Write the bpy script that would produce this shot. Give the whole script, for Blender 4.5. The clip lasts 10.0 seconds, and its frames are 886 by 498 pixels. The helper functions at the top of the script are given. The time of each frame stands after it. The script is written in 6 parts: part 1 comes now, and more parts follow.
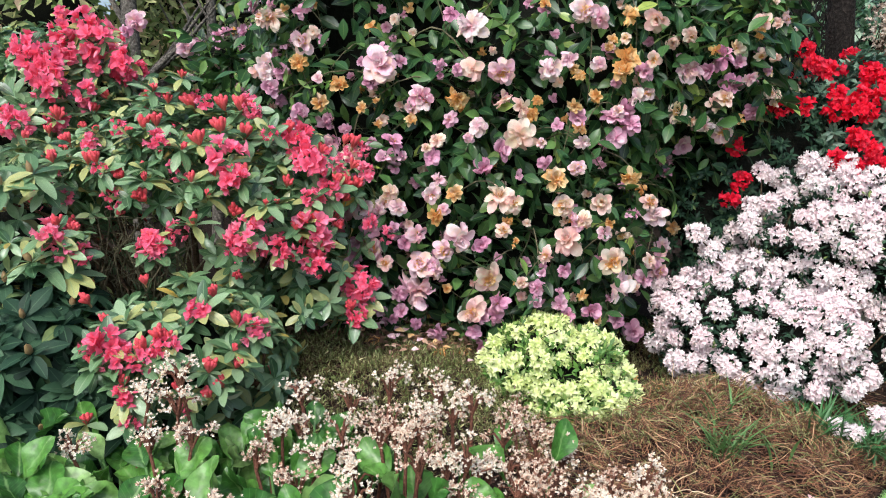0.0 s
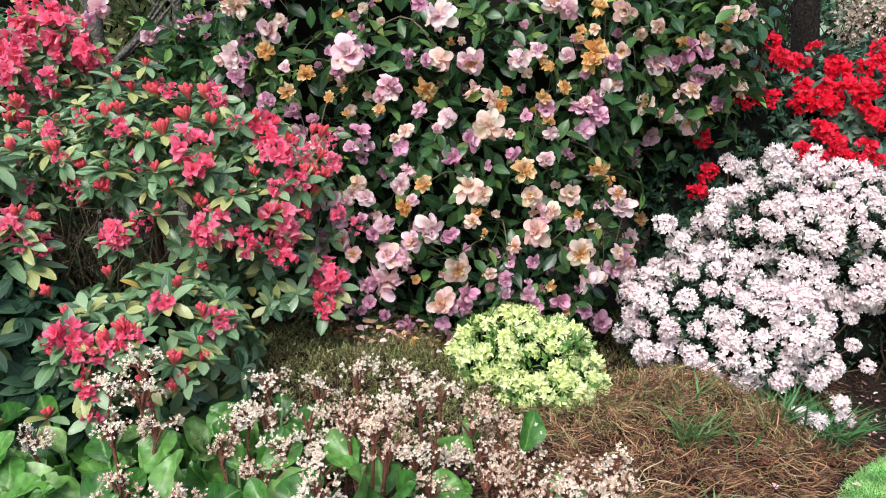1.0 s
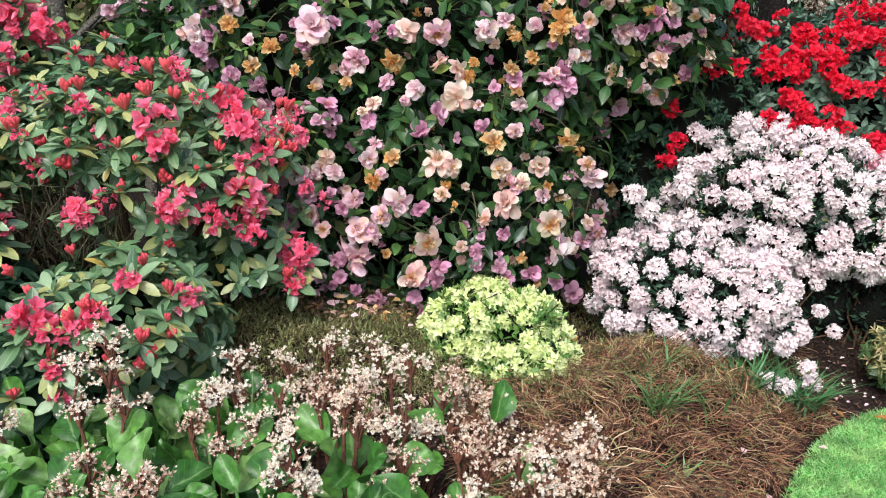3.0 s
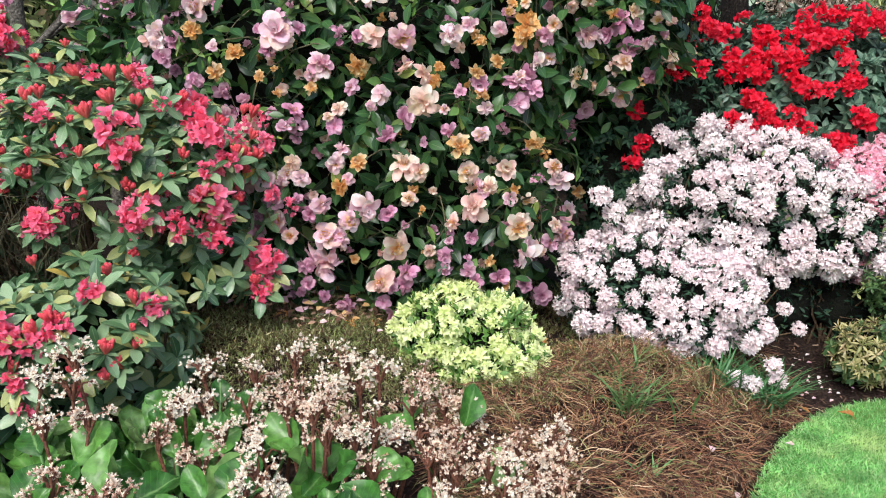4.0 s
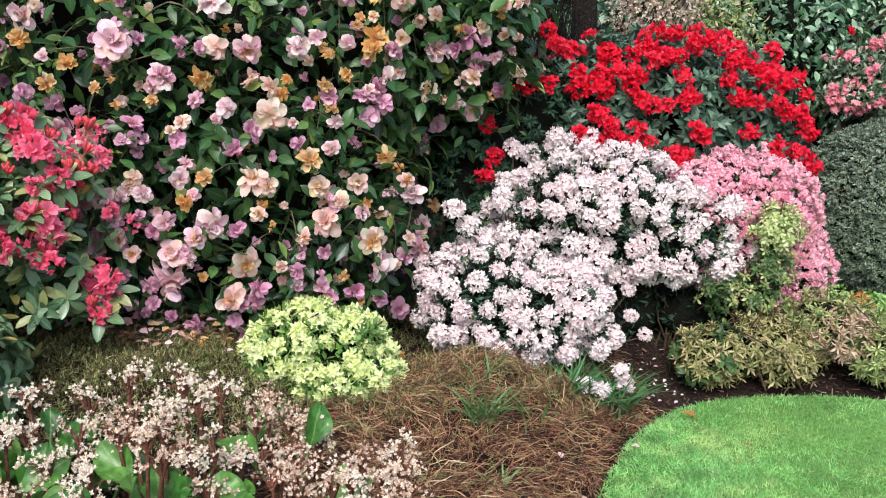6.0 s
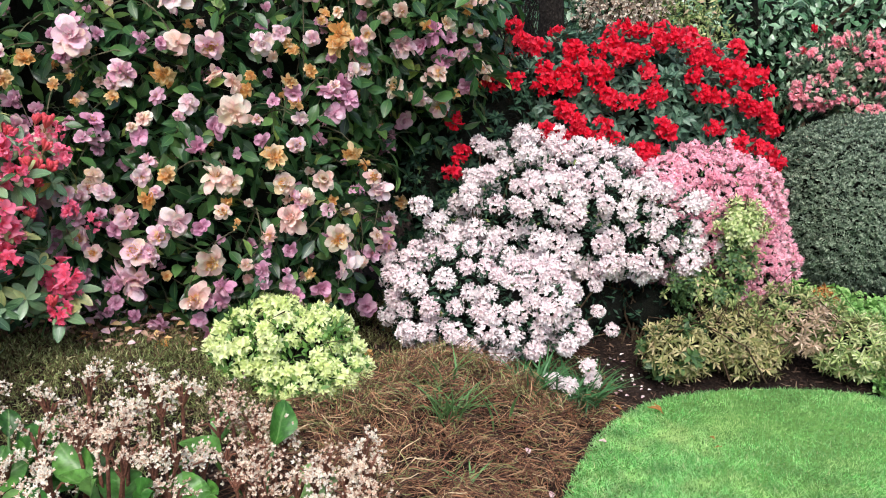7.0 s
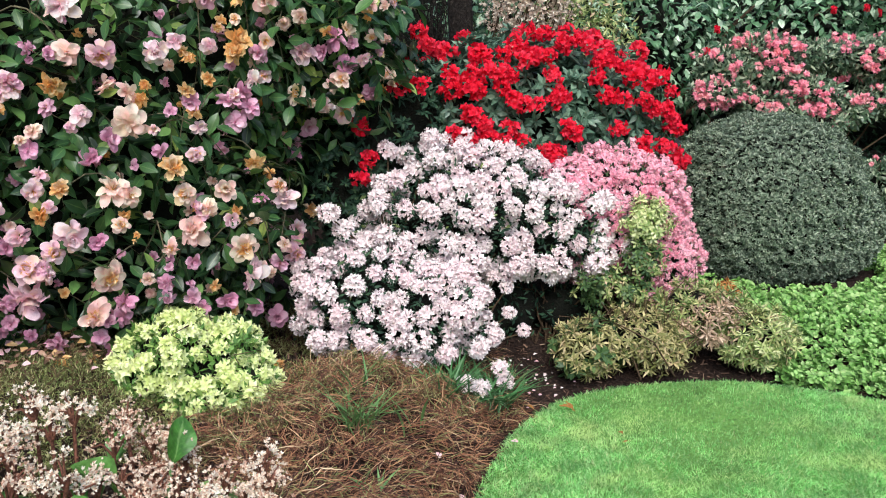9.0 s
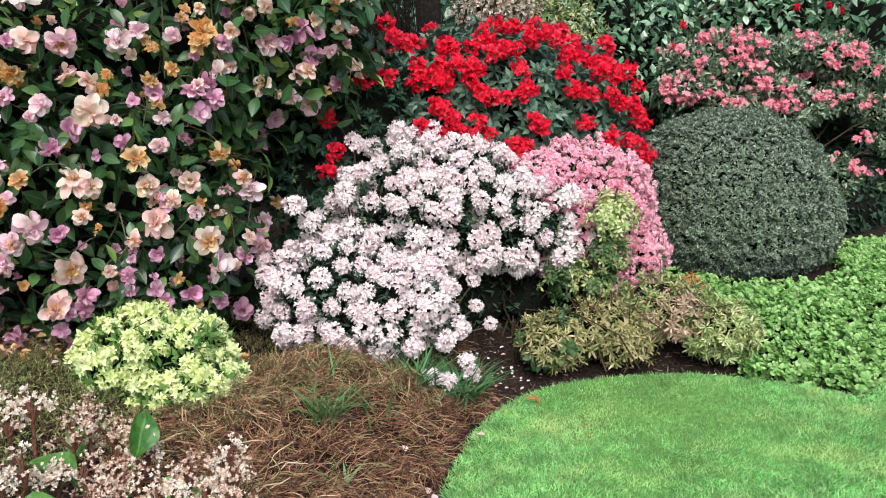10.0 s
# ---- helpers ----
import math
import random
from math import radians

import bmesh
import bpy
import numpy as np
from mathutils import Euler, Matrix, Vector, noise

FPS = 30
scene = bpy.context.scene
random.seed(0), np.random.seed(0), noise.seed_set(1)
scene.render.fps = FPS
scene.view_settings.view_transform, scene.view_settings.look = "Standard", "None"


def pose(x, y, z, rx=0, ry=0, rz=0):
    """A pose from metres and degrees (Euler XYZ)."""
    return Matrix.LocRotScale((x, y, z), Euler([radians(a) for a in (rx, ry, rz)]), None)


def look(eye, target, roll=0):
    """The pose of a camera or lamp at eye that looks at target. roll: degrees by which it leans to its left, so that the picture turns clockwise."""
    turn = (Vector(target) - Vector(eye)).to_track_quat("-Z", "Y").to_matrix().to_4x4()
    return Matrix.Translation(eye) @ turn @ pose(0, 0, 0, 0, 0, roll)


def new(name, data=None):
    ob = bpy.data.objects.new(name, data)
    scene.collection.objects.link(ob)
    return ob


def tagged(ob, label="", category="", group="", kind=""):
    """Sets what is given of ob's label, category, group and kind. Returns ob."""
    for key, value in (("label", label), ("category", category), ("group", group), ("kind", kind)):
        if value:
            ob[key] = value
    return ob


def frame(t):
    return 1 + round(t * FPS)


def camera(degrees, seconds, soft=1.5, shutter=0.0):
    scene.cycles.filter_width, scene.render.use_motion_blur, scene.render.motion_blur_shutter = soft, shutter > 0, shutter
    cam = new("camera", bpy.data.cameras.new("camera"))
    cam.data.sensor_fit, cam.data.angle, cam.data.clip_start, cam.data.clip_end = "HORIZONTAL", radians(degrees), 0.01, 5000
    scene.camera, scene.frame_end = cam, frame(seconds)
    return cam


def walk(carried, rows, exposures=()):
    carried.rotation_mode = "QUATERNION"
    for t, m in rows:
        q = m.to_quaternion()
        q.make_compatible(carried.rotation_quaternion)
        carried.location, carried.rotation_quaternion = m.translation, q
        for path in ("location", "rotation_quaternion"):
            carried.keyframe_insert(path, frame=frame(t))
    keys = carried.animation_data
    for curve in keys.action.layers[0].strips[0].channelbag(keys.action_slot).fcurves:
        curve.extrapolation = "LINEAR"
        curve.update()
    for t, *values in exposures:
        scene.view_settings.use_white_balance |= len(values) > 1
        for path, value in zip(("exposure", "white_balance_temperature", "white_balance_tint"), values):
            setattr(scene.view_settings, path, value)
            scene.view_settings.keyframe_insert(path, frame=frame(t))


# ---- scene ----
cam = camera(54.4, 10.0, soft=1.0)
METRES, EYE, TILT, LEAN, TURN = 0.336, 1.55, -11.0, 0.0, 0.0
ROWS = [
    (0.0, 0.0, 0.0, 0.0, -0.0, -0.0, 0.0),
    (0.5, -0.0071, 0.024, -0.0109, -0.46, -0.34, 0.05),
    (1.0, 0.0238, 0.0461, -0.0054, -1.96, -0.57, -0.0),
    (1.5, 0.0297, 0.0653, -0.0132, -2.09, -1.23, 0.35),
    (2.0, 0.0477, 0.0777, -0.042, -2.19, -2.41, 0.16),
    (2.5, 0.0865, 0.0745, -0.0377, -3.24, -2.43, 0.68),
    (2.7, 0.0885, 0.0747, -0.0365, -3.43, -2.24, 0.78),
    (3.8, 0.128, 0.0765, -0.0235, -4.79, -2.23, 1.55),
    (4.0, 0.1403, 0.0766, -0.0232, -5.5, -2.04, 1.73),
    (4.5, 0.2382, 0.0827, -0.0241, -7.45, -1.99, 2.1),
    (5.0, 0.3351, 0.0823, -0.0279, -9.4, -2.21, 2.39),
    (5.5, 0.4061, 0.0916, -0.0415, -11.5, -1.98, 2.42),
    (6.0, 0.4659, 0.0862, -0.0351, -13.63, -1.42, 2.59),
    (6.2, 0.480, 0.088, -0.038, -14.42, -1.31, 2.66),
    (7.3, 0.552, 0.108, -0.06, -15.68, -1.76, 2.97),
    (7.5, 0.5612, 0.109, -0.0627, -15.87, -1.8, 3.04),
    (8.0, 0.6444, 0.0632, -0.0656, -16.7, -1.6, 3.62),
    (8.5, 0.779, 0.0375, -0.0681, -18.13, -1.67, 4.47),
    (9.0, 0.8422, 0.0299, -0.0637, -20.08, -1.64, 4.64),
    (9.5, 0.8373, 0.0499, -0.063, -21.55, -2.11, 4.25),
    (10.0, 0.8599, 0.0474, -0.0673, -22.22, -2.26, 4.41),
]
walk(cam, [(t, pose(0, 0, EYE, TILT, LEAN, TURN) @ pose(METRES * x, METRES * y, METRES * z, 90 + pitch, roll, yaw)) for t, x, y, z, yaw, pitch, roll in ROWS],
     [(0.0, 1.02, 6150, 6), (4.0, 0.975, 6150, 6), (10.0, 0.915, 6150, 6)])

# ---- light: a bright overcast sky ----
world = bpy.data.worlds.new("world")
scene.world = world
world.use_nodes = True
sky = world.node_tree.nodes.new("ShaderNodeTexSky")
sky.sky_type = "NISHITA"
sky.sun_disc = False
sky.sun_elevation, sky.sun_rotation = radians(58), radians(200)
sky.air_density, sky.dust_density, sky.ozone_density = 0.7, 4.0, 0.6
world.node_tree.links.new(sky.outputs[0], world.node_tree.nodes["Background"].inputs[0])
world.node_tree.nodes["Background"].inputs[1].default_value = 0.14
sun_data = bpy.data.lights.new("sun", "SUN")
sun_data.energy, sun_data.angle, sun_data.color = 1.5, radians(25), (1.0, 0.96, 0.9)
sun = new("sun", sun_data)
sun.matrix_world = look((-1.5, -3.4, 6.3), (1.0, 4.0, 0.0))

# ---- materials ----
def ramp_node(nt, fac, stops):
    node = nt.nodes.new("ShaderNodeValToRGB")
    cr = node.color_ramp
    while len(cr.elements) < len(stops):
        cr.elements.new(0.5)
    for el, (at, col) in zip(cr.elements, stops):
        el.position, el.color = at, (*col, 1)
    nt.links.new(fac, node.inputs[0])
    return node


def mix_node(nt, fac, a, b, blend="MIX"):
    node = nt.nodes.new("ShaderNodeMix")
    node.data_type, node.blend_type = "RGBA", blend
    for slot, v in ((0, fac), (6, a), (7, b)):
        if isinstance(v, (int, float)):
            node.inputs[slot].default_value = v
        elif isinstance(v, tuple):
            node.inputs[slot].default_value = (*v, 1)
        else:
            nt.links.new(v, node.inputs[slot])
    return node.outputs[2]


def plant_mat(name, stops, along=None, rib=None, rough=0.45, glow=0.25, spots=0.25, scale=40.0, per_object=0.0, spec=0.4, bump=0.15, patch=None, veins=None):
    """A leaf or petal: its colour varies from piece to piece (stops), along its length (along: colour at base, strength) and by the midrib."""
    m = bpy.data.materials.new(name)
    m.use_nodes = True
    nt = m.node_tree
    bsdf = nt.nodes["Principled BSDF"]
    geo = nt.nodes.new("ShaderNodeNewGeometry")
    fac = geo.outputs["Random Per Island"]
    if per_object:
        info = nt.nodes.new("ShaderNodeObjectInfo")
        mth = nt.nodes.new("ShaderNodeMix")
        mth.inputs[0].default_value = per_object
        nt.links.new(fac, mth.inputs[2])
        nt.links.new(info.outputs["Random"], mth.inputs[3])
        fac = mth.outputs[0]
    col = ramp_node(nt, fac, stops).outputs[0]
    uv = nt.nodes.new("ShaderNodeUVMap")
    sep = nt.nodes.new("ShaderNodeSeparateXYZ")
    nt.links.new(uv.outputs[0], sep.inputs[0])
    if along:
        base, power = along
        f = ramp_node(nt, sep.outputs[1], [(0.0, (power,) * 3), (0.75, (0.0,) * 3)]).outputs[0]
        col = mix_node(nt, f, col, base)
    if rib:
        f = ramp_node(nt, sep.outputs[0], [(0.44, (0.0,) * 3), (0.49, (0.7,) * 3), (0.51, (0.7,) * 3), (0.56, (0.0,) * 3)]).outputs[0]
        col = mix_node(nt, f, col, rib)
    if veins:
        def op(kind, a, b):
            n = nt.nodes.new("ShaderNodeMath")
            n.operation = kind
            for slot, v in ((0, a), (1, b)):
                if isinstance(v, (int, float)):
                    n.inputs[slot].default_value = v
                else:
                    nt.links.new(v, n.inputs[slot])
            return n.outputs[0]
        slant = op("MULTIPLY", op("ABSOLUTE", op("SUBTRACT", sep.outputs[0], 0.5), 0.0), 0.5)
        comb = op("FRACT", op("MULTIPLY", op("SUBTRACT", sep.outputs[1], slant), 8.0), 0.0)
        f = ramp_node(nt, comb, [(0.0, (0.25,) * 3), (0.12, (0.0,) * 3), (0.88, (0.0,) * 3), (1.0, (0.25,) * 3)]).outputs[0]
        col = mix_node(nt, f, col, veins)
    tex = nt.nodes.new("ShaderNodeTexNoise")
    tc = nt.nodes.new("ShaderNodeTexCoord")
    tex.inputs["Scale"].default_value, tex.inputs["Detail"].default_value = scale, 3.0
    nt.links.new(tc.outputs["Object"], tex.inputs["Vector"])
    f = ramp_node(nt, tex.outputs[0], [(0.35, (1 - spots,) * 3), (0.65, (1.0,) * 3)]).outputs[0]
    col = mix_node(nt, 1.0, col, f, "MULTIPLY")
    if patch:
        big = nt.nodes.new("ShaderNodeTexNoise")
        big.inputs["Scale"].default_value, big.inputs["Detail"].default_value = patch[1], 3.0
        nt.links.new(tc.outputs["Object"], big.inputs["Vector"])
        f = ramp_node(nt, big.outputs[0], [(0.5, (0.0,) * 3), (0.68, (patch[2],) * 3)]).outputs[0]
        col = mix_node(nt, f, col, patch[0])
    nt.links.new(col, bsdf.inputs["Base Color"])
    bsdf.inputs["Roughness"].default_value = rough
    bsdf.inputs["Specular IOR Level"].default_value = spec
    if bump:
        bp = nt.nodes.new("ShaderNodeBump")
        bp.inputs["Strength"].default_value, bp.inputs["Distance"].default_value = bump, 0.004
        nt.links.new(tex.outputs[0], bp.inputs["Height"])
        nt.links.new(bp.outputs[0], bsdf.inputs["Normal"])
    if glow:
        tr = nt.nodes.new("ShaderNodeBsdfTranslucent")
        nt.links.new(col, tr.inputs[0])
        mx = nt.nodes.new("ShaderNodeMixShader")
        mx.inputs[0].default_value = glow
        nt.links.new(bsdf.outputs[0], mx.inputs[1])
        nt.links.new(tr.outputs[0], mx.inputs[2])
        nt.links.new(mx.outputs[0], nt.nodes["Material Output"].inputs[0])
    return m


def soil_mat(name, stops, scale=18.0, rough=0.95, bump=0.6):
    m = bpy.data.materials.new(name)
    m.use_nodes = True
    nt = m.node_tree
    bsdf = nt.nodes["Principled BSDF"]
    tc = nt.nodes.new("ShaderNodeTexCoord")
    big, fine = nt.nodes.new("ShaderNodeTexNoise"), nt.nodes.new("ShaderNodeTexNoise")
    big.inputs["Scale"].default_value, fine.inputs["Scale"].default_value = scale * 0.15, scale * 4
    big.inputs["Detail"].default_value, fine.inputs["Detail"].default_value = 4, 6
    for n in (big, fine):
        nt.links.new(tc.outputs["Object"], n.inputs["Vector"])
    a = ramp_node(nt, fine.outputs[0], stops).outputs[0]
    shade = ramp_node(nt, big.outputs[0], [(0.35, (0.7,) * 3), (0.65, (1.0,) * 3)]).outputs[0]
    nt.links.new(mix_node(nt, 1.0, a, shade, "MULTIPLY"), bsdf.inputs["Base Color"])
    bsdf.inputs["Roughness"].default_value = rough
    bsdf.inputs["Specular IOR Level"].default_value = 0.2
    bp = nt.nodes.new("ShaderNodeBump")
    bp.inputs["Strength"].default_value, bp.inputs["Distance"].default_value = bump, 0.02
    nt.links.new(fine.outputs[0], bp.inputs["Height"])
    nt.links.new(bp.outputs[0], bsdf.inputs["Normal"])
    return m


M_SOIL = soil_mat("soil", [(0.3, (0.008, 0.005, 0.004)), (0.5, (0.022, 0.013, 0.01)), (0.7, (0.055, 0.033, 0.024))])
M_TURF = soil_mat("turf", [(0.3, (0.06, 0.14, 0.03)), (0.55, (0.13, 0.28, 0.06)), (0.75, (0.22, 0.32, 0.1))], bump=0.3)
M_BARK = soil_mat("bark", [(0.3, (0.006, 0.0045, 0.004)), (0.55, (0.018, 0.014, 0.012)), (0.75, (0.055, 0.046, 0.038))], scale=14, bump=0.9)
M_GREY_BARK = soil_mat("grey_bark", [(0.3, (0.05, 0.044, 0.037)), (0.55, (0.15, 0.135, 0.115)), (0.75, (0.3, 0.275, 0.24))], scale=14, bump=0.9)
M_TWIG = soil_mat("twig", [(0.3, (0.04, 0.025, 0.015)), (0.7, (0.13, 0.085, 0.05))], scale=30)
# Brown-black thatch colour that holds the shade between the heaped stems.
M_THATCH_SHADE = soil_mat("thatch", [(0.3, (0.006, 0.003, 0.002)), (0.7, (0.03, 0.014, 0.009))], scale=30)
# Near-black body colour that stands in for the shade inside shrubs.
M_SHADE = soil_mat("inner_shade", [(0.3, (0.003, 0.004, 0.003)), (0.7, (0.012, 0.013, 0.008))], scale=30)
M_SHOOT = soil_mat("green_shoot", [(0.3, (0.07, 0.06, 0.035)), (0.7, (0.2, 0.18, 0.11))], scale=30, rough=0.7)
M_STALK = soil_mat("red_stalk", [(0.3, (0.1, 0.04, 0.028)), (0.7, (0.24, 0.1, 0.065))], scale=30, rough=0.6)
M_CAM_LEAF = plant_mat("camellia_leaf", [(0.0, (0.008, 0.028, 0.012)), (0.5, (0.03, 0.085, 0.03)), (0.82, (0.085, 0.185, 0.052)), (0.96, (0.18, 0.31, 0.085)), (1.0, (0.35, 0.43, 0.1))], rib=(0.13, 0.22, 0.07), rough=0.3, glow=0.13, spec=0.45)
M_CAM_PINK = plant_mat("camellia_pink", [(0.0, (0.9, 0.46, 0.63)), (0.35, (0.96, 0.66, 0.78)), (0.7, (0.97, 0.8, 0.85)), (1.0, (0.98, 0.92, 0.9))], along=((0.88, 0.36, 0.48), 0.5), per_object=0.5, rough=0.6, spots=0.1, glow=0.45, spec=0.25, patch=((0.93, 0.68, 0.45), 2.2, 0.6))
M_CAM_MAUVE = plant_mat("camellia_mauve", [(0.0, (0.66, 0.27, 0.46)), (0.5, (0.82, 0.45, 0.62)), (1.0, (0.92, 0.66, 0.77))], along=((0.64, 0.2, 0.34), 0.45), per_object=0.5, rough=0.6, spots=0.12, glow=0.42, spec=0.25)
M_CAM_PEACH = plant_mat("camellia_peach", [(0.0, (0.95, 0.6, 0.62)), (0.4, (0.97, 0.75, 0.68)), (0.75, (0.97, 0.88, 0.76)), (1.0, (0.95, 0.74, 0.45))], along=((0.93, 0.48, 0.26), 0.55), per_object=0.45, rough=0.6, spots=0.1, glow=0.45, spec=0.25, patch=((0.92, 0.5, 0.5), 2.4, 0.6))
M_CAM_FADED = plant_mat("camellia_faded", [(0.0, (0.88, 0.43, 0.13)), (0.4, (0.97, 0.61, 0.25)), (0.75, (0.98, 0.76, 0.45)), (1.0, (0.98, 0.8, 0.66))], along=((0.9, 0.42, 0.12), 0.35), per_object=0.4, rough=0.7, spots=0.18, glow=0.5, spec=0.25)
M_STAMEN = plant_mat("stamen", [(0.0, (0.7, 0.35, 0.04)), (1.0, (0.85, 0.6, 0.12))], rough=0.7)
M_RHO_LEAF = plant_mat("rhododendron_leaf", [(0.0, (0.048, 0.115, 0.05)), (0.5, (0.14, 0.26, 0.115)), (0.86, (0.32, 0.455, 0.26)), (0.95, (0.43, 0.45, 0.165)), (1.0, (0.55, 0.36, 0.07))], rib=(0.27, 0.39, 0.21), rough=0.3, glow=0.25, spec=0.6)
M_CRIMSON = plant_mat("crimson_petal", [(0.0, (0.95, 0.1, 0.2)), (0.5, (0.97, 0.22, 0.38)), (1.0, (0.98, 0.46, 0.6))], along=((0.92, 0.06, 0.12), 0.35), per_object=0.35, rough=0.6, spots=0.1, glow=0.5, spec=0.25)
M_BUD = plant_mat("crimson_bud", [(0.0, (0.68, 0.04, 0.065)), (0.6, (0.88, 0.12, 0.16)), (1.0, (0.95, 0.36, 0.42))], along=((0.5, 0.2, 0.1), 0.55), rough=0.5, spots=0.2, glow=0.35)
M_GREEN_BUD = plant_mat("scaly_bud", [(0.0, (0.22, 0.13, 0.06)), (1.0, (0.36, 0.25, 0.12))], rough=0.6, glow=0.1)
M_WHITE = plant_mat("white_petal", [(0.0, (0.84, 0.67, 0.7)), (0.35, (0.89, 0.785, 0.79)), (1.0, (0.93, 0.88, 0.87))], along=((0.78, 0.48, 0.54), 0.48), per_object=0.5, rough=0.6, spots=0.08, glow=0.22, spec=0.25)
M_PINK = plant_mat("pink_petal", [(0.0, (0.86, 0.28, 0.42)), (0.5, (0.94, 0.47, 0.58)), (1.0, (0.96, 0.68, 0.74))], per_object=0.35, rough=0.6, spots=0.1, glow=0.36, spec=0.25)
M_RED = plant_mat("red_petal", [(0.0, (0.76, 0.006, 0.03)), (0.5, (0.92, 0.014, 0.06)), (1.0, (0.96, 0.1, 0.17))], along=((0.6, 0.004, 0.012), 0.4), per_object=0.3, rough=0.6, spots=0.15, glow=0.42, spec=0.25)
M_CORAL = plant_mat("coral_petal", [(0.0, (0.9, 0.23, 0.34)), (0.5, (0.95, 0.37, 0.46)), (0.8, (0.95, 0.46, 0.46)), (1.0, (0.96, 0.58, 0.63))], per_object=0.6, rough=0.6, spots=0.1, glow=0.42, spec=0.25)
M_LIME = plant_mat("lime_bloom", [(0.0, (0.74, 0.84, 0.34)), (0.5, (0.87, 0.93, 0.5)), (1.0, (0.94, 0.96, 0.72))], along=((0.66, 0.78, 0.28), 0.3), per_object=0.4, rough=0.6, spots=0.1, glow=0.35, spec=0.25)
M_LIME_LEAF = plant_mat("fresh_leaf", [(0.0, (0.06, 0.15, 0.03)), (0.6, (0.15, 0.3, 0.06)), (1.0, (0.3, 0.45, 0.12))], rough=0.5, glow=0.2)
# Near-black green: dark rhododendron leaves, and shade under and between other bushes.
M_DARK_SHADE_LEAF = plant_mat("dark_shade_leaf", [(0.0, (0.009, 0.026, 0.015)), (0.6, (0.022, 0.056, 0.032)), (0.95, (0.055, 0.115, 0.06)), (1.0, (0.2, 0.25, 0.08))], rib=(0.07, 0.13, 0.07), rough=0.55, glow=0.1, spec=0.18)
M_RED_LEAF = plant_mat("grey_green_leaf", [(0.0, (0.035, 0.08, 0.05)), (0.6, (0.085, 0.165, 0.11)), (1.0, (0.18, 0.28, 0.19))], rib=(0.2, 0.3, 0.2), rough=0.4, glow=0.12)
M_DARK_LEAF = plant_mat("dark_small_leaf", [(0.0, (0.032, 0.062, 0.036)), (0.5, (0.14, 0.2, 0.125)), (1.0, (0.42, 0.49, 0.36))], rough=0.4, glow=0.08, bump=0)
M_AZ_LEAF = plant_mat("azalea_leaf", [(0.0, (0.03, 0.07, 0.025)), (0.7, (0.08, 0.15, 0.045)), (1.0, (0.15, 0.22, 0.07))], rough=0.5, glow=0.2, bump=0)
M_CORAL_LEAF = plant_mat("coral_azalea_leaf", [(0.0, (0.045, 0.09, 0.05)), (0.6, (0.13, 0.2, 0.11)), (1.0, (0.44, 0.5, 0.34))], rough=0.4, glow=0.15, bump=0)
M_GOLD_LEAF = plant_mat("golden_leaf", [(0.0, (0.11, 0.14, 0.04)), (0.35, (0.29, 0.28, 0.1)), (0.8, (0.54, 0.47, 0.23)), (1.0, (0.5, 0.36, 0.21))], rib=(0.13, 0.2, 0.05), rough=0.5, glow=0.2)
M_OLIVE_LEAF = plant_mat("olive_leaf", [(0.0, (0.1, 0.17, 0.045)), (0.5, (0.27, 0.34, 0.11)), (0.85, (0.5, 0.5, 0.22)), (1.0, (0.6, 0.38, 0.27))], rough=0.5, glow=0.2)
M_CREAM_LEAF = plant_mat("cream_leaf", [(0.0, (0.14, 0.24, 0.06)), (0.4, (0.42, 0.5, 0.17)), (1.0, (0.82, 0.82, 0.48))], rough=0.5, glow=0.22)
M_BERG_LEAF = plant_mat("bergenia_leaf", [(0.0, (0.022, 0.085, 0.014)), (0.35, (0.06, 0.2, 0.03)), (0.75, (0.13, 0.32, 0.055)), (0.93, (0.29, 0.48, 0.16)), (1.0, (0.46, 0.45, 0.22))], rib=(0.26, 0.44, 0.15), rough=0.36, glow=0.25, per_object=0.85, scale=5, spots=0.5, spec=0.45, bump=0.6, veins=(0.2, 0.38, 0.12))
M_BERG_FLOWER = plant_mat("cream_floret", [(0.0, (0.38, 0.2, 0.12)), (0.16, (0.68, 0.49, 0.36)), (0.36, (0.89, 0.81, 0.68)), (1.0, (0.95, 0.92, 0.84))], along=((0.66, 0.41, 0.29), 0.35), per_object=0.05, rough=0.65, spots=0.15, glow=0.3)
M_BERG_FADED = plant_mat("faded_floret", [(0.0, (0.32, 0.14, 0.09)), (0.3, (0.6, 0.39, 0.29)), (0.52, (0.85, 0.71, 0.57)), (1.0, (0.95, 0.89, 0.79))], along=((0.58, 0.34, 0.24), 0.35), per_object=0.2, rough=0.7, spots=0.25, glow=0.25)
M_BLUSH_LEAF = plant_mat("blush_leaf", [(0.0, (0.3, 0.22, 0.12)), (0.5, (0.55, 0.38, 0.27)), (1.0, (0.74, 0.56, 0.42))], rough=0.5, glow=0.25)
M_HEATH = plant_mat("heath_needle", [(0.0, (0.07, 0.035, 0.02)), (0.3, (0.16, 0.12, 0.05)), (0.55, (0.15, 0.19, 0.055)), (0.8, (0.3, 0.37, 0.13)), (1.0, (0.52, 0.46, 0.25))], rough=0.7, glow=0.2, bump=0, patch=((0.2, 0.11, 0.06), 3.0, 0.6))
M_STRAW = plant_mat("dry_stem", [(0.0, (0.018, 0.007, 0.005)), (0.35, (0.1, 0.036, 0.02)), (0.65, (0.27, 0.12, 0.06)), (0.82, (0.42, 0.23, 0.12)), (0.87, (0.52, 0.36, 0.2)), (0.9, (0.15, 0.15, 0.05)), (1.0, (0.3, 0.31, 0.12))], rough=0.75, glow=0.1, bump=0)
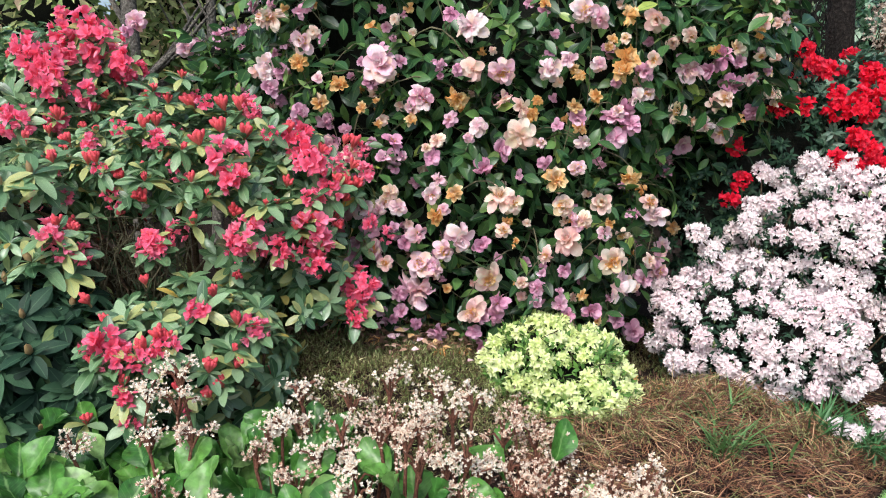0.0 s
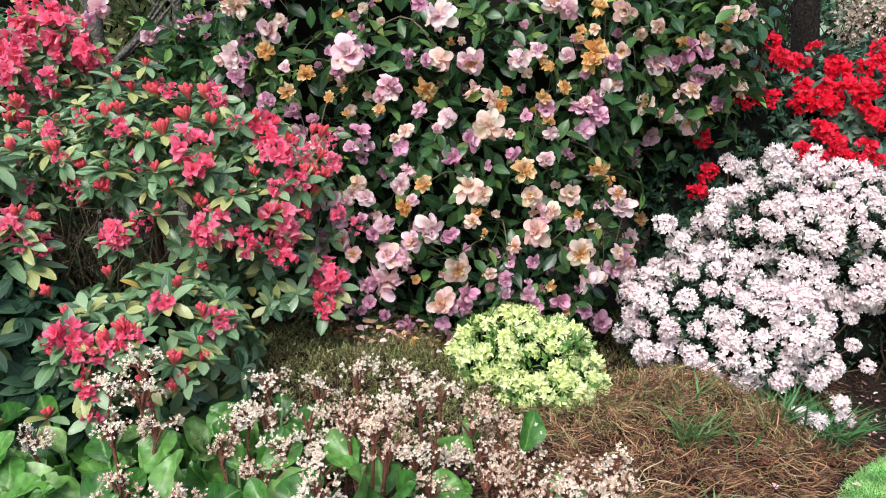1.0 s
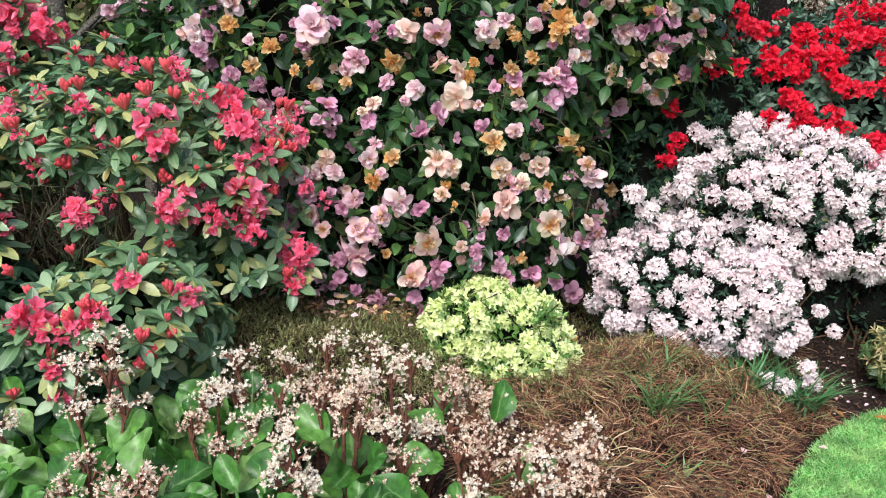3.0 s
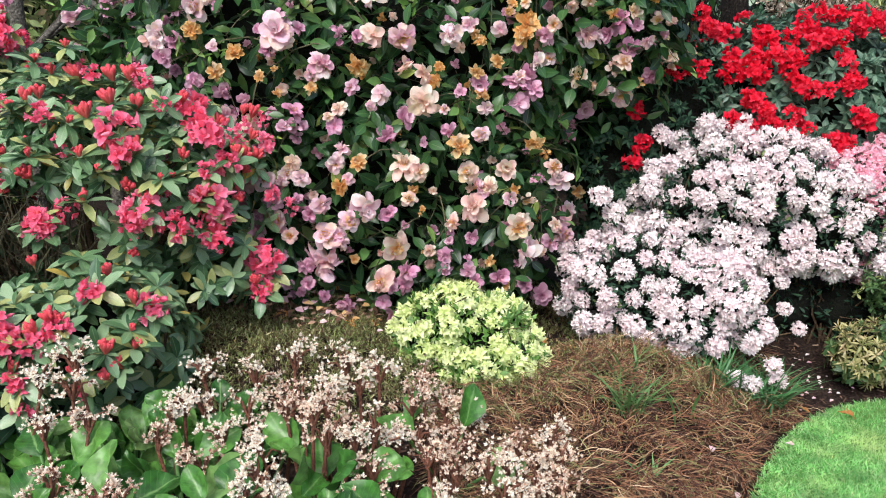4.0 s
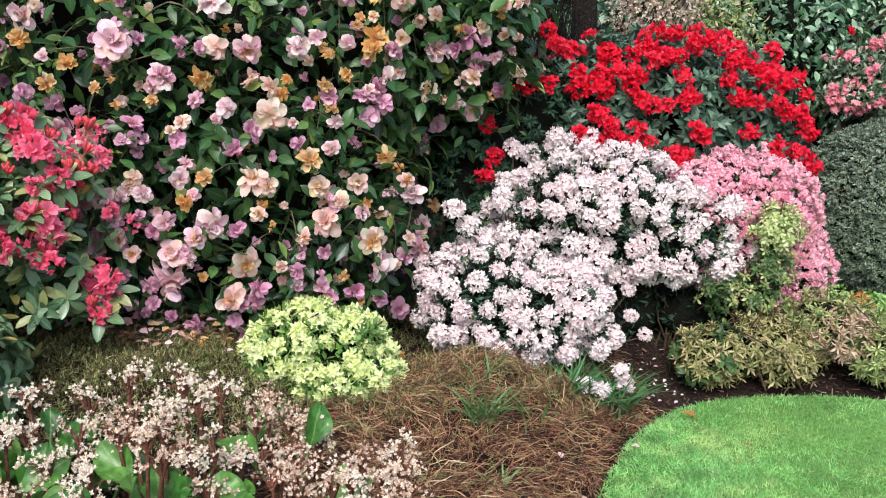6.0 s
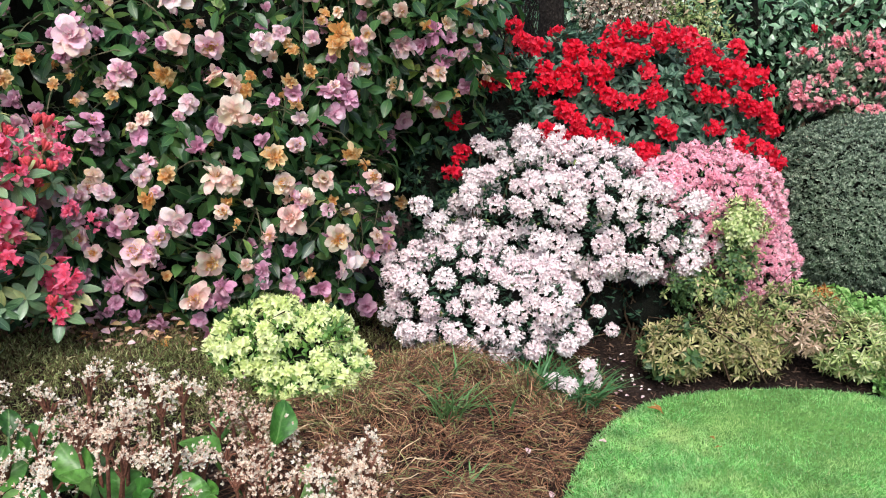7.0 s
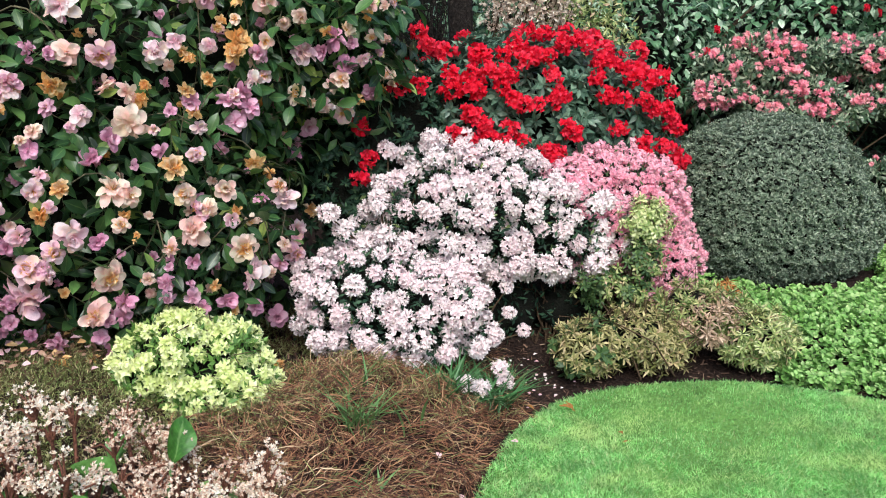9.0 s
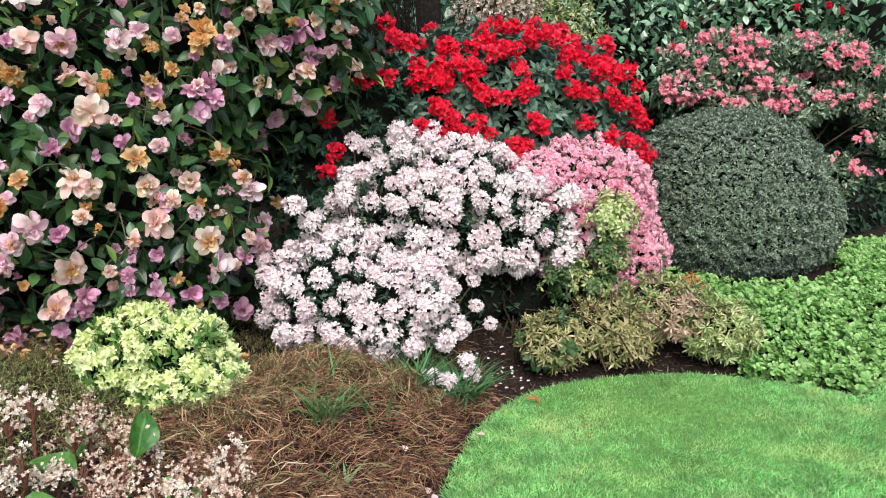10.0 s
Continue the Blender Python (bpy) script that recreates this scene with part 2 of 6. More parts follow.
M_TAN = plant_mat("tan_stem", [(0.0, (0.2, 0.1, 0.055)), (0.6, (0.38, 0.24, 0.135)), (1.0, (0.6, 0.47, 0.3))], rough=0.75, glow=0.1, bump=0)
M_GRASS = plant_mat("lawn_blade", [(0.0, (0.1, 0.36, 0.07)), (0.5, (0.31, 0.74, 0.215)), (0.9, (0.55, 0.9, 0.39)), (1.0, (0.76, 0.78, 0.42))], rough=0.5, glow=0.3, bump=0, spots=0.45, scale=9.0, patch=((0.64, 0.76, 0.3), 3.2, 0.6))
M_STRAP = plant_mat("strap_leaf", [(0.0, (0.06, 0.16, 0.045)), (0.6, (0.14, 0.28, 0.09)), (1.0, (0.32, 0.44, 0.22))], rough=0.45, glow=0.25)
M_BULB = plant_mat("bulb_leaf", [(0.0, (0.03, 0.1, 0.034)), (0.6, (0.075, 0.2, 0.068)), (1.0, (0.19, 0.33, 0.15))], rough=0.45, glow=0.2)
M_COVER = plant_mat("cover_leaf", [(0.0, (0.13, 0.3, 0.06)), (0.5, (0.27, 0.52, 0.13)), (1.0, (0.5, 0.7, 0.28))], along=((0.14, 0.32, 0.07), 0.4), rib=(0.4, 0.6, 0.24), rough=0.5, glow=0.3, scale=30)
M_BROAD = plant_mat("broad_leaf", [(0.0, (0.035, 0.1, 0.045)), (0.6, (0.14, 0.28, 0.14)), (1.0, (0.5, 0.64, 0.46))], rib=(0.18, 0.3, 0.14), rough=0.25, glow=0.12, spec=0.6)
M_HEDGE = plant_mat("hedge_leaf", [(0.0, (0.035, 0.065, 0.025)), (0.7, (0.1, 0.15, 0.055)), (1.0, (0.24, 0.27, 0.11))], rough=0.5, glow=0.2, bump=0)
M_DRY = plant_mat("dry_bloom", [(0.0, (0.3, 0.2, 0.14)), (0.5, (0.6, 0.48, 0.38)), (1.0, (0.82, 0.74, 0.64))], rough=0.8, glow=0.15)
M_RUST = plant_mat("rusty_leaf", [(0.0, (0.35, 0.12, 0.03)), (1.0, (0.6, 0.28, 0.08))], rough=0.7, spots=0.5, scale=60)
M_LITTER = plant_mat("dead_leaf", [(0.0, (0.1, 0.05, 0.03)), (0.5, (0.28, 0.15, 0.09)), (0.85, (0.5, 0.32, 0.22)), (1.0, (0.7, 0.5, 0.42))], rough=0.8, spots=0.4, glow=0.1)
M_CHIP = plant_mat("bark_chip", [(0.0, (0.016, 0.009, 0.007)), (0.6, (0.06, 0.03, 0.02)), (0.9, (0.15, 0.085, 0.055)), (1.0, (0.34, 0.24, 0.17))], rough=0.9, glow=0)

# ---- shapes: every small shape is a pair (points, quads) with u, v across and along each petal ----
rng = np.random.default_rng(11)


def blade(nx, ny, width, length, cup=0.1, curl=0.1, belly=0.5, tip=0.04, root=0.1, wave=0.0, full=1.0):
    """A petal or leaf along +y, its upper side +z."""
    v = np.linspace(0, 1, ny + 1)
    if full < 1:
        v = 0.25 * v + 0.75 * np.sin(np.pi / 2 * v)
    prof = np.sin(np.pi * np.clip(v, 0, 1) ** (math.log(0.5) / math.log(belly)))
    prof = np.maximum(prof, 0) ** full
    prof = np.maximum(prof, np.where(v < 0.5, root, tip))
    pts, uvs, quads = [], [], []
    for j, t in enumerate(v):
        for i in range(nx + 1):
            u = i / nx
            a = 2 * u - 1
            pts.append((a * prof[j] * width / 2, t * length, cup * width * a * a * prof[j] - curl * length * t * t + wave * width * math.sin(9 * t + 3 * a)))
            uvs.append((u, t))
    for j in range(ny):
        for i in range(nx):
            k = j * (nx + 1) + i
            quads.append((k, k + 1, k + nx + 2, k + nx + 1))
    return np.array(pts), np.array(quads), np.array(uvs)


def join(shapes):
    pts, quads, uvs, n = [], [], [], 0
    for p, q, w in shapes:
        pts.append(p)
        quads.append(q + n)
        uvs.append(w)
        n += len(p)
    return np.concatenate(pts), np.concatenate(quads), np.concatenate(uvs)


def moved(shape, m):
    m = np.array(m)
    return shape[0] @ m[:3, :3].T + m[:3, 3], shape[1], shape[2]


def tube(points, radii, sides=6):
    """A tapering branch along the points."""
    pts, quads, uvs = [], [], []
    P = [Vector(p) for p in points]
    for j, p in enumerate(P):
        d = (P[min(j + 1, len(P) - 1)] - P[max(j - 1, 0)]).normalized()
        a = d.cross(Vector((0.31, 0.95, 0.05))).normalized()
        b = d.cross(a)
        for i in range(sides):
            t = 2 * math.pi * i / sides
            pts.append(p + (a * math.cos(t) + b * math.sin(t)) * radii[j])
            uvs.append((i / sides, j / (len(P) - 1)))
    for j in range(len(P) - 1):
        for i in range(sides):
            k, i2 = j * sides, (i + 1) % sides
            quads.append((k + i, k + i2, k + sides + i2, k + sides + i))
    return np.array([tuple(p) for p in pts]), np.array(quads), np.array(uvs)


def spindle(r=0.16, sides=5):
    rows = [(0.0, 0.05), (0.35, r), (0.7, r * 0.8), (1.0, 0.02)]
    return tube([(0, 0, z) for z, _ in rows], [w for _, w in rows], sides)


def dirs_up(count, spread):
    """Directions spread evenly over a cap round +z."""
    k = np.arange(count) + 0.5
    z = 1 - k / count * (1 - math.cos(spread))
    a = k * 2.39996
    s = np.sqrt(1 - z * z)
    return np.stack([s * np.cos(a), s * np.sin(a), z], 1)


def turn_to(d, size=1.0, at=(0, 0, 0), spin=0.0):
    q = Vector(d).to_track_quat("Z", "Y").to_matrix().to_4x4()
    return Matrix.Translation(at) @ q @ Matrix.Rotation(spin, 4, "Z") @ Matrix.Scale(size, 4)


def bloom(rings, petal, seed, loose=10):
    """Petals in rings: (how many, tilt from flat in degrees, size)."""
    r = np.random.default_rng(seed)
    out = []
    for count, tilt, size in rings:
        off = r.uniform(0, 6.28)
        for i in range(count):
            a = off + 2 * math.pi * i / count + r.normal(0, 0.14)
            m = Matrix.Rotation(a, 4, "Z") @ Matrix.Rotation(radians(tilt + r.normal(0, loose)), 4, "X") @ Matrix.Rotation(r.normal(0, 0.2), 4, "Y") @ Matrix.Scale(size * r.uniform(0.85, 1.12), 4)
            out.append(moved(petal, m))
    return join(out)


def cluster(piece, count, spread, size, seed, hub=0.15, ragged=0.12):
    """Florets over a cap, pointing away from its middle more or less; about one across."""
    r = np.random.default_rng(seed)
    pieces = piece if isinstance(piece, list) else [piece]
    out = []
    for i, d in enumerate(dirs_up(count, spread)):
        d = d + r.normal(0, ragged, 3)
        d /= np.linalg.norm(d)
        face = d + r.normal(0, ragged, 3)
        out.append(moved(pieces[i % len(pieces)], turn_to(face, size * r.uniform(0.95 - ragged, 1.05 + ragged), d * hub * r.uniform(1 - 2 * ragged, 1 + 2 * ragged), r.uniform(0, 6.28))))
    return join(out)


def as_mesh(name, shape, mat, smooth=True):
    pts, quads, uvs = shape
    me = bpy.data.meshes.new(name)
    me.vertices.add(len(pts))
    me.vertices.foreach_set("co", np.ascontiguousarray(pts, dtype=np.float32).ravel())
    me.loops.add(quads.size)
    me.loops.foreach_set("vertex_index", np.ascontiguousarray(quads, dtype=np.int32).ravel())
    me.polygons.add(len(quads))
    me.polygons.foreach_set("loop_start", np.arange(0, quads.size, 4, dtype=np.int32))
    me.polygons.foreach_set("use_smooth", np.full(len(quads), smooth))
    layer = me.uv_layers.new(name="uv")
    layer.data.foreach_set("uv", np.ascontiguousarray(uvs[quads.ravel()], dtype=np.float32).ravel())
    me.materials.append(mat)
    me.update(calc_edges=True)
    return me


def scatter(shape, mats):
    """One shape at many poses (count, 4, 4), joined."""
    pts, quads, uvs = shape
    k, n = len(mats), len(pts)
    P = np.einsum("kij,nj->kni", mats[:, :3, :3], pts) + mats[:, None, :3, 3]
    Q = quads[None] + (np.arange(k) * n)[:, None, None]
    return P.reshape(-1, 3), Q.reshape(-1, 4), np.tile(uvs, (k, 1))


def unit(a):
    return a / np.maximum(np.linalg.norm(a, axis=-1, keepdims=True), 1e-9)


def poses(at, along, up, size):
    """Poses whose y runs along, with z as near up as can be."""
    y = unit(along)
    x = unit(np.cross(y, up))
    z = np.cross(x, y)
    size = np.broadcast_to(np.asarray(size, float), (len(at),))
    m = np.zeros((len(at), 4, 4))
    m[:, :3, 0], m[:, :3, 1], m[:, :3, 2], m[:, :3, 3], m[:, 3, 3] = x * size[:, None], y * size[:, None], z * size[:, None], at, 1
    return m


def poses_z(at, axis, size):
    """Poses whose z runs along axis, spun at random."""
    z = unit(axis)
    x = unit(np.cross(rng.normal(size=z.shape), z))
    return poses(at, np.cross(z, x), z, size)


def thing(name, label, category, at=(0, 0, 0), group="", kind=""):
    ob = new(name)
    ob.location = at
    return tagged(ob, label, category, group, kind)


def part(name, data, parent, label="", m=None, kind=""):
    """A mesh in world coordinates (or at the world pose m) under its thing."""
    ob = new(name, data)
    ob.parent = parent
    base = Vector((0, 0, 0))
    up = parent
    while up:
        base += up.location
        up = up.parent
    ob.matrix_basis = Matrix.Translation(-base) @ (Matrix(m) if m is not None else Matrix.Identity(4))
    return tagged(ob, label, kind=kind)


# ---- rounded bodies of shrubs: lobes (x, y, z, half sizes, squareness) ----
def lump(p, size=0.3):
    k = 2 * math.pi / size
    return (np.sin(k * p[:, 0] + 1.3 * np.sin(k * 0.7 * p[:, 2])) + np.sin(k * 0.83 * p[:, 2] + 2 + np.sin(k * p[:, 1])) + np.sin(k * 1.1 * p[:, 1] + 0.7 * np.sin(k * p[:, 0]))) / 3


def inside(l, p):
    return ((np.abs(p - np.array(l[:3])) / np.array(l[3:6])) ** l[6]).sum(1) ** (1 / l[6])


def shell(lobes, count, depth=(0.0, 0.2), rough=0.06, size=0.3, low=0.12, back=0.45):
    """Points in the outer layer of the lobes, with the way out of the shrub at each."""
    areas = np.array([(l[3] * l[4] + l[3] * l[5] + l[4] * l[5]) for l in lobes])
    got_p, got_n, have = [], [], 0
    while have < count:
        for li, l in enumerate(lobes):
            n = int(count * areas[li] / areas.sum()) + 8
            d = unit(rng.normal(size=(n, 3)))
            d = d[(d[:, 1] < 0.3) | (rng.random(n) < back)]
            r = 1 / ((np.abs(d) ** l[6]).sum(1) ** (1 / l[6]))
            k = 1 - rng.uniform(depth[0], depth[1], len(d)) ** 1.0
            c, h = np.array(l[:3]), np.array(l[3:6])
            p = c + d * r[:, None] * h
            k = k + rough * lump(p, size)
            p = c + d * (r * k)[:, None] * h
            nrm = unit(np.sign(d) * np.abs(d * r[:, None]) ** (l[6] - 1) / h)
            ok = p[:, 2] > low
            for lj, other in enumerate(lobes):
                if lj != li:
                    ok &= inside(other, p) > 0.9
            got_p.append(p[ok])
            got_n.append(nrm[ok])
            have += ok.sum()
    P, N = np.concatenate(got_p), np.concatenate(got_n)
    pick = rng.permutation(len(P))[:count]
    return P[pick], N[pick]


def front(lobes, x, z):
    """The y of the shrub's front at x, z; its middle where the place lies outside."""
    best = None
    for l in lobes:
        s = 1 - (abs((x - l[0]) / l[3]) ** l[6] + abs((z - l[2]) / l[5]) ** l[6])
        if s > 0:
            y = l[1] - l[4] * s ** (1 / l[6])
            best = y if best is None else min(best, y)
    if best is None:
        l = min(lobes, key=lambda l: abs((x - l[0]) / l[3]) ** 2 + abs((z - l[2]) / l[5]) ** 2)
        best = l[1] - 0.25 * l[4]
    return best


def onto(lobes, x, z, seen_at):
    """A spot judged at the depth seen_at, moved along the sight line on to the shrub's front."""
    k = 1.0
    for _ in range(3):
        k = front(lobes, 0.15 + (x - 0.15) * k, EYE - (EYE - z) * k) / seen_at
    return 0.15 + (x - 0.15) * k, seen_at * k, EYE - (EYE - z) * k


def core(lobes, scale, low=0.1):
    """A near-black lumpy body inside a shrub that stands in for its deep shade."""
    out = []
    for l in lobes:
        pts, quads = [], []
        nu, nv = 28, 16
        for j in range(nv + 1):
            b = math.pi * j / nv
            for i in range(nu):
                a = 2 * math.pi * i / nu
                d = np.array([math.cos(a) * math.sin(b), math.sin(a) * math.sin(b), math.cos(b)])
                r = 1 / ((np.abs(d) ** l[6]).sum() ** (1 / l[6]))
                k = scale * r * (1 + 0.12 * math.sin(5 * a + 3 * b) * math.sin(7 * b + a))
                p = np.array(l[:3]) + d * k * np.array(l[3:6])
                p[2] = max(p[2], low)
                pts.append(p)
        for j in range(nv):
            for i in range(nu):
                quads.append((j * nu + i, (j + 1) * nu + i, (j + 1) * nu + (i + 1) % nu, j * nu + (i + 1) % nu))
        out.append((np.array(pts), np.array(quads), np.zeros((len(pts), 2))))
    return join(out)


def leaf_poses(P, N, size, droop=0.35, spread=0.9, lift=0.3):
    """Leaves that lean out of the shrub and hang a little, their faces to the light."""
    along = unit(rng.normal(size=P.shape)) * spread + N * 0.55 + np.array([0, 0, -droop])
    up = N * 0.8 + np.array([0, 0, lift]) + rng.normal(size=P.shape) * 0.35
    return poses(P, along, up, size)


def leaf_parts(shape, mats, mat, parent, name="leaf", label=""):
    me = as_mesh(name, shape, mat)
    for m in mats:
        part(name, me, parent, label, Matrix(m))


def boughs(base, lobes, count, radius, low=0.1, wig=0.12):
    """Limbs from the foot of a shrub out into its lobes."""
    out = []
    for i in range(count):
        l = lobes[i % len(lobes)]
        d = unit(rng.normal(size=3))
        end = np.array(l[:3]) + d * np.array(l[3:6]) * rng.uniform(0.55, 0.95)
        end[2] = max(end[2], low + 0.15)
        start = np.array(base) + np.array([rng.normal(0, 0.06), rng.normal(0, 0.05), 0])
        pts = [start + (end - start) * t + np.array([0, 0, 0.18 * math.sin(math.pi * t)]) + rng.normal(0, wig * 0.4, 3) * (0 < t < 1) for t in (0, 0.25, 0.5, 0.75, 1)]
        out.append(tube(pts, [radius * (1 - 0.8 * t) for t in (0, 0.25, 0.5, 0.75, 1)], 5))
    return out


def add_boughs(parent, base, lobes, count, radius, low=0.1, label=""):
    for shape in boughs(base, lobes, count, radius, low):
        part("branch", as_mesh("branch", shape, M_TWIG), parent, label)


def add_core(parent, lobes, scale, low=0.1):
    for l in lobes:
        part("inner_growth", as_mesh("inner_growth", core([l], scale, low), M_SHADE), parent, "near-black solid core standing in for the shade inside")


# ---- ground ----
LAWN = (2.43, 2.25, 1.13)


def off_lawn(x, y):
    """How far a place lies outside the lawn (less than nothing on it)."""
    a = np.hypot(x - LAWN[0], y - LAWN[1]) - LAWN[2]
    a = a + 0.06 * np.exp(-((np.arctan2(y - LAWN[1], x - LAWN[0]) - 2.42) / 0.32) ** 2) + 0.012 * np.sin(7 * x + 2) * np.sin(6 * y)
    b = np.maximum(np.abs(x - LAWN[0]) - LAWN[2], y - LAWN[1])
    c = y - 1.55 - 0.1 * np.sin(1.3 * x) - 1.35 / (1 + np.exp(np.clip(-6 * (x - 3.1), -40, 40))) - 0.55 / (1 + np.exp(np.clip(-9 * (x - 1.15), -40, 40))) * (x < 2.4)
    return np.minimum(np.minimum(a, b), c)


def bed(x, y):
    """The height of the ground: the planted bed swells up from the lawn."""
    t = np.clip((off_lawn(x, y) - 0.02) / 0.7, 0, 1)
    s = t * t * (3 - 2 * t)
    lumpy = 0.012 * np.sin(9 * x + 2 * np.sin(7 * y)) * np.sin(8 * y + 1) * s
    u, w = np.clip((0.55 - x) / 0.7, 0, 1), np.clip((y - 2.75) / 0.6, 0, 1)
    bank = 0.24 * u * u * (3 - 2 * u) * w * w * (3 - 2 * w)
    return -0.045 + 0.165 * s + lumpy + bank + 0.05 * np.clip((y - 5) / 4, 0, 1)


def ground_grid(xs, ys, height):
    X, Y = np.meshgrid(xs, ys)
    pts = np.stack([X, Y, height(X, Y)], -1).reshape(-1, 3)
    n = len(xs)
    k = (np.arange(len(ys) - 1)[:, None] * n + np.arange(n - 1)).ravel()
    return pts, np.stack([k, k + 1, k + n + 1, k + n], 1), pts[:, :2] * 0.1


far = [-900, -300, -100, -40, -20, -12, -8]
xs = np.array(far + list(np.arange(-5, 8.01, 0.1)) + [-v for v in far[::-1]] )
ys = np.array(far + list(np.arange(-3, 10.01, 0.1)) + [14, 20, 40, 100, 300, 900])
tagged(new("ground", as_mesh("ground", ground_grid(xs, ys, bed), M_SOIL)), "dark crumbly garden soil of the flower bed", "ground", kind="structure")

lx = np.concatenate([np.arange(-30, -4, 2.0), np.arange(-4, 0.9, 0.07), np.arange(0.9, 4.1, 0.03), np.arange(4.1, 6.5, 0.15), np.arange(7, 31, 2.0)])
ly = np.concatenate([np.arange(-30, -2, 2.0), np.arange(-2, 1.3, 0.15), np.arange(1.3, 3.5, 0.025)])
gx, gy = np.meshgrid(lx, ly)
cells = off_lawn((gx[:-1, :-1] + gx[1:, 1:]) / 2, (gy[:-1, :-1] + gy[1:, 1:]) / 2) < 0.0
pts = np.stack([gx, gy, 0.008 * np.sin(3 * gx) * np.sin(2.6 * gy)], -1).reshape(-1, 3)
k = (np.arange(len(ly) - 1)[:, None] * len(lx) + np.arange(len(lx) - 1))[cells]
tagged(new("lawn", as_mesh("lawn", (pts, np.stack([k, k + 1, k + len(lx) + 1, k + len(lx)], 1), pts[:, :2]), M_TURF)), "mown bright green lawn with a curved edge", "lawn", kind="structure")


def lawn_blades(count, x0, x1, y0, y1, size, edge=0.0):
    x, y = rng.uniform(x0, x1, count), rng.uniform(y0, y1, count)
    ok = off_lawn(x, y) < edge
    x, y = x[ok], y[ok]
    P = np.stack([x, y, np.full(len(x), -0.004)], 1)
    comb = np.stack([0.3 * np.sin(9 * x + 3 * np.sin(7 * y)), 0.3 * np.sin(10 * y + 2 * np.sin(5 * x)), np.zeros(len(x))], 1)
    lean = comb + rng.normal(size=P.shape) * 0.7
    lean[:, 2] = 0.8
    n = rng.normal(size=P.shape)
    n[:, 2] = np.abs(n[:, 2]) + 0.4
    return scatter(blade(1, 1, 0.17, 1.0, 0, 0.1, 0.3, 0.2, 0.8), poses(P, lean, n, rng.uniform(0.5, 1.25, len(P)) * size))


tagged(new("grass", as_mesh("grass", join([lawn_blades(140000, 1.2, 4.0, 2.0, 3.45, 0.022, 0.012), lawn_blades(14000, 0.8, 5.0, 0.8, 2.1, 0.03, 0.015)]), M_GRASS, False)),
       "short soft blades of mown green grass", "grass", kind="stuff")

# ---- camellia ----
CAMELLIA = [(0.06, 4.72, 1.25, 1.02, 0.98, 1.15, 4), (0.95, 4.6, 1.95, 0.72, 0.8, 0.75, 3), (-0.3, 4.7, 1.9, 0.66, 0.9, 0.8, 3), (-1.08, 4.5, 1.68, 0.16, 0.14, 0.1, 2)]
# blossoms: across, height, breadth
PINK_HIGH = [
    (-0.27, 1.62, 0.137), (0.12, 1.78, 0.125), (0.25, 1.59, 0.105), (-0.10, 1.49, 0.095), (-0.13, 1.44, 0.075), (0.15, 1.36, 0.080), (0.11, 1.31, 0.045), (0.42, 1.29, 0.050), (0.45, 1.60, 0.090),
    (0.53, 1.64, 0.080), (-0.59, 1.72, 0.110), (-0.74, 1.62, 0.100), (-0.53, 1.56, 0.055), (-0.50, 1.28, 0.080), (-1.27, 1.80, 0.103), (-1.07, 1.69, 0.096), (0.59, 1.84, 0.100), (0.66, 1.81, 0.090),
    (0.66, 1.62, 0.075), (1.05, 1.60, 0.100), (0.60, 1.29, 0.065), (0.58, 1.18, 0.070), (1.21, 1.34, 0.095), (1.30, 1.57, 0.070), (1.46, 1.81, 0.055),
]
PINK_LOW = [
    (-0.36, 1.01, 0.105), (-0.26, 1.03, 0.062), (-0.20, 1.01, 0.070), (-0.00, 1.00, 0.055), (-0.12, 0.89, 0.087), (0.07, 0.88, 0.120), (0.00, 0.82, 0.087), (-0.31, 0.82, 0.095), (-0.10, 0.75, 0.125),
    (-0.12, 0.64, 0.137), (-0.05, 1.07, 0.080), (0.55, 0.96, 0.070), (0.70, 0.90, 0.075), (0.75, 0.66, 0.140), (0.94, 0.97, 0.105), (0.98, 0.84, 0.087), (0.96, 0.73, 0.090), (-0.02, 1.13, 0.060),
    (0.83, 1.48, 0.085), (0.88, 1.50, 0.065), (1.13, 1.37, 0.070),
]
MAUVE_HIGH = [
    (-0.26, 1.68, 0.062), (-0.31, 1.55, 0.075), (0.03, 1.83, 0.062), (0.06, 1.60, 0.055), (-0.02, 1.62, 0.065), (0.03, 1.39, 0.070), (-0.22, 1.29, 0.095), (-0.23, 1.23, 0.062), (-0.05, 1.23, 0.070),
    (0.24, 1.25, 0.105), (-0.36, 1.13, 0.045), (-0.74, 1.52, 0.080), (-0.62, 1.42, 0.075), (-0.51, 1.38, 0.080), (-0.64, 1.37, 0.070), (-0.69, 1.59, 0.075), (0.86, 1.59, 0.080), (0.79, 1.43, 0.085),
    (0.74, 1.39, 0.105), (0.75, 1.31, 0.090), (0.81, 1.37, 0.075), (0.58, 1.40, 0.085), (1.05, 1.28, 0.090), (1.14, 1.60, 0.075), (1.19, 1.65, 0.085), (1.24, 1.54, 0.085), (1.34, 1.42, 0.070),
    (0.99, 1.16, 0.055), (-1.32, 1.76, 0.063), (0.44, 1.20, 0.065),
]
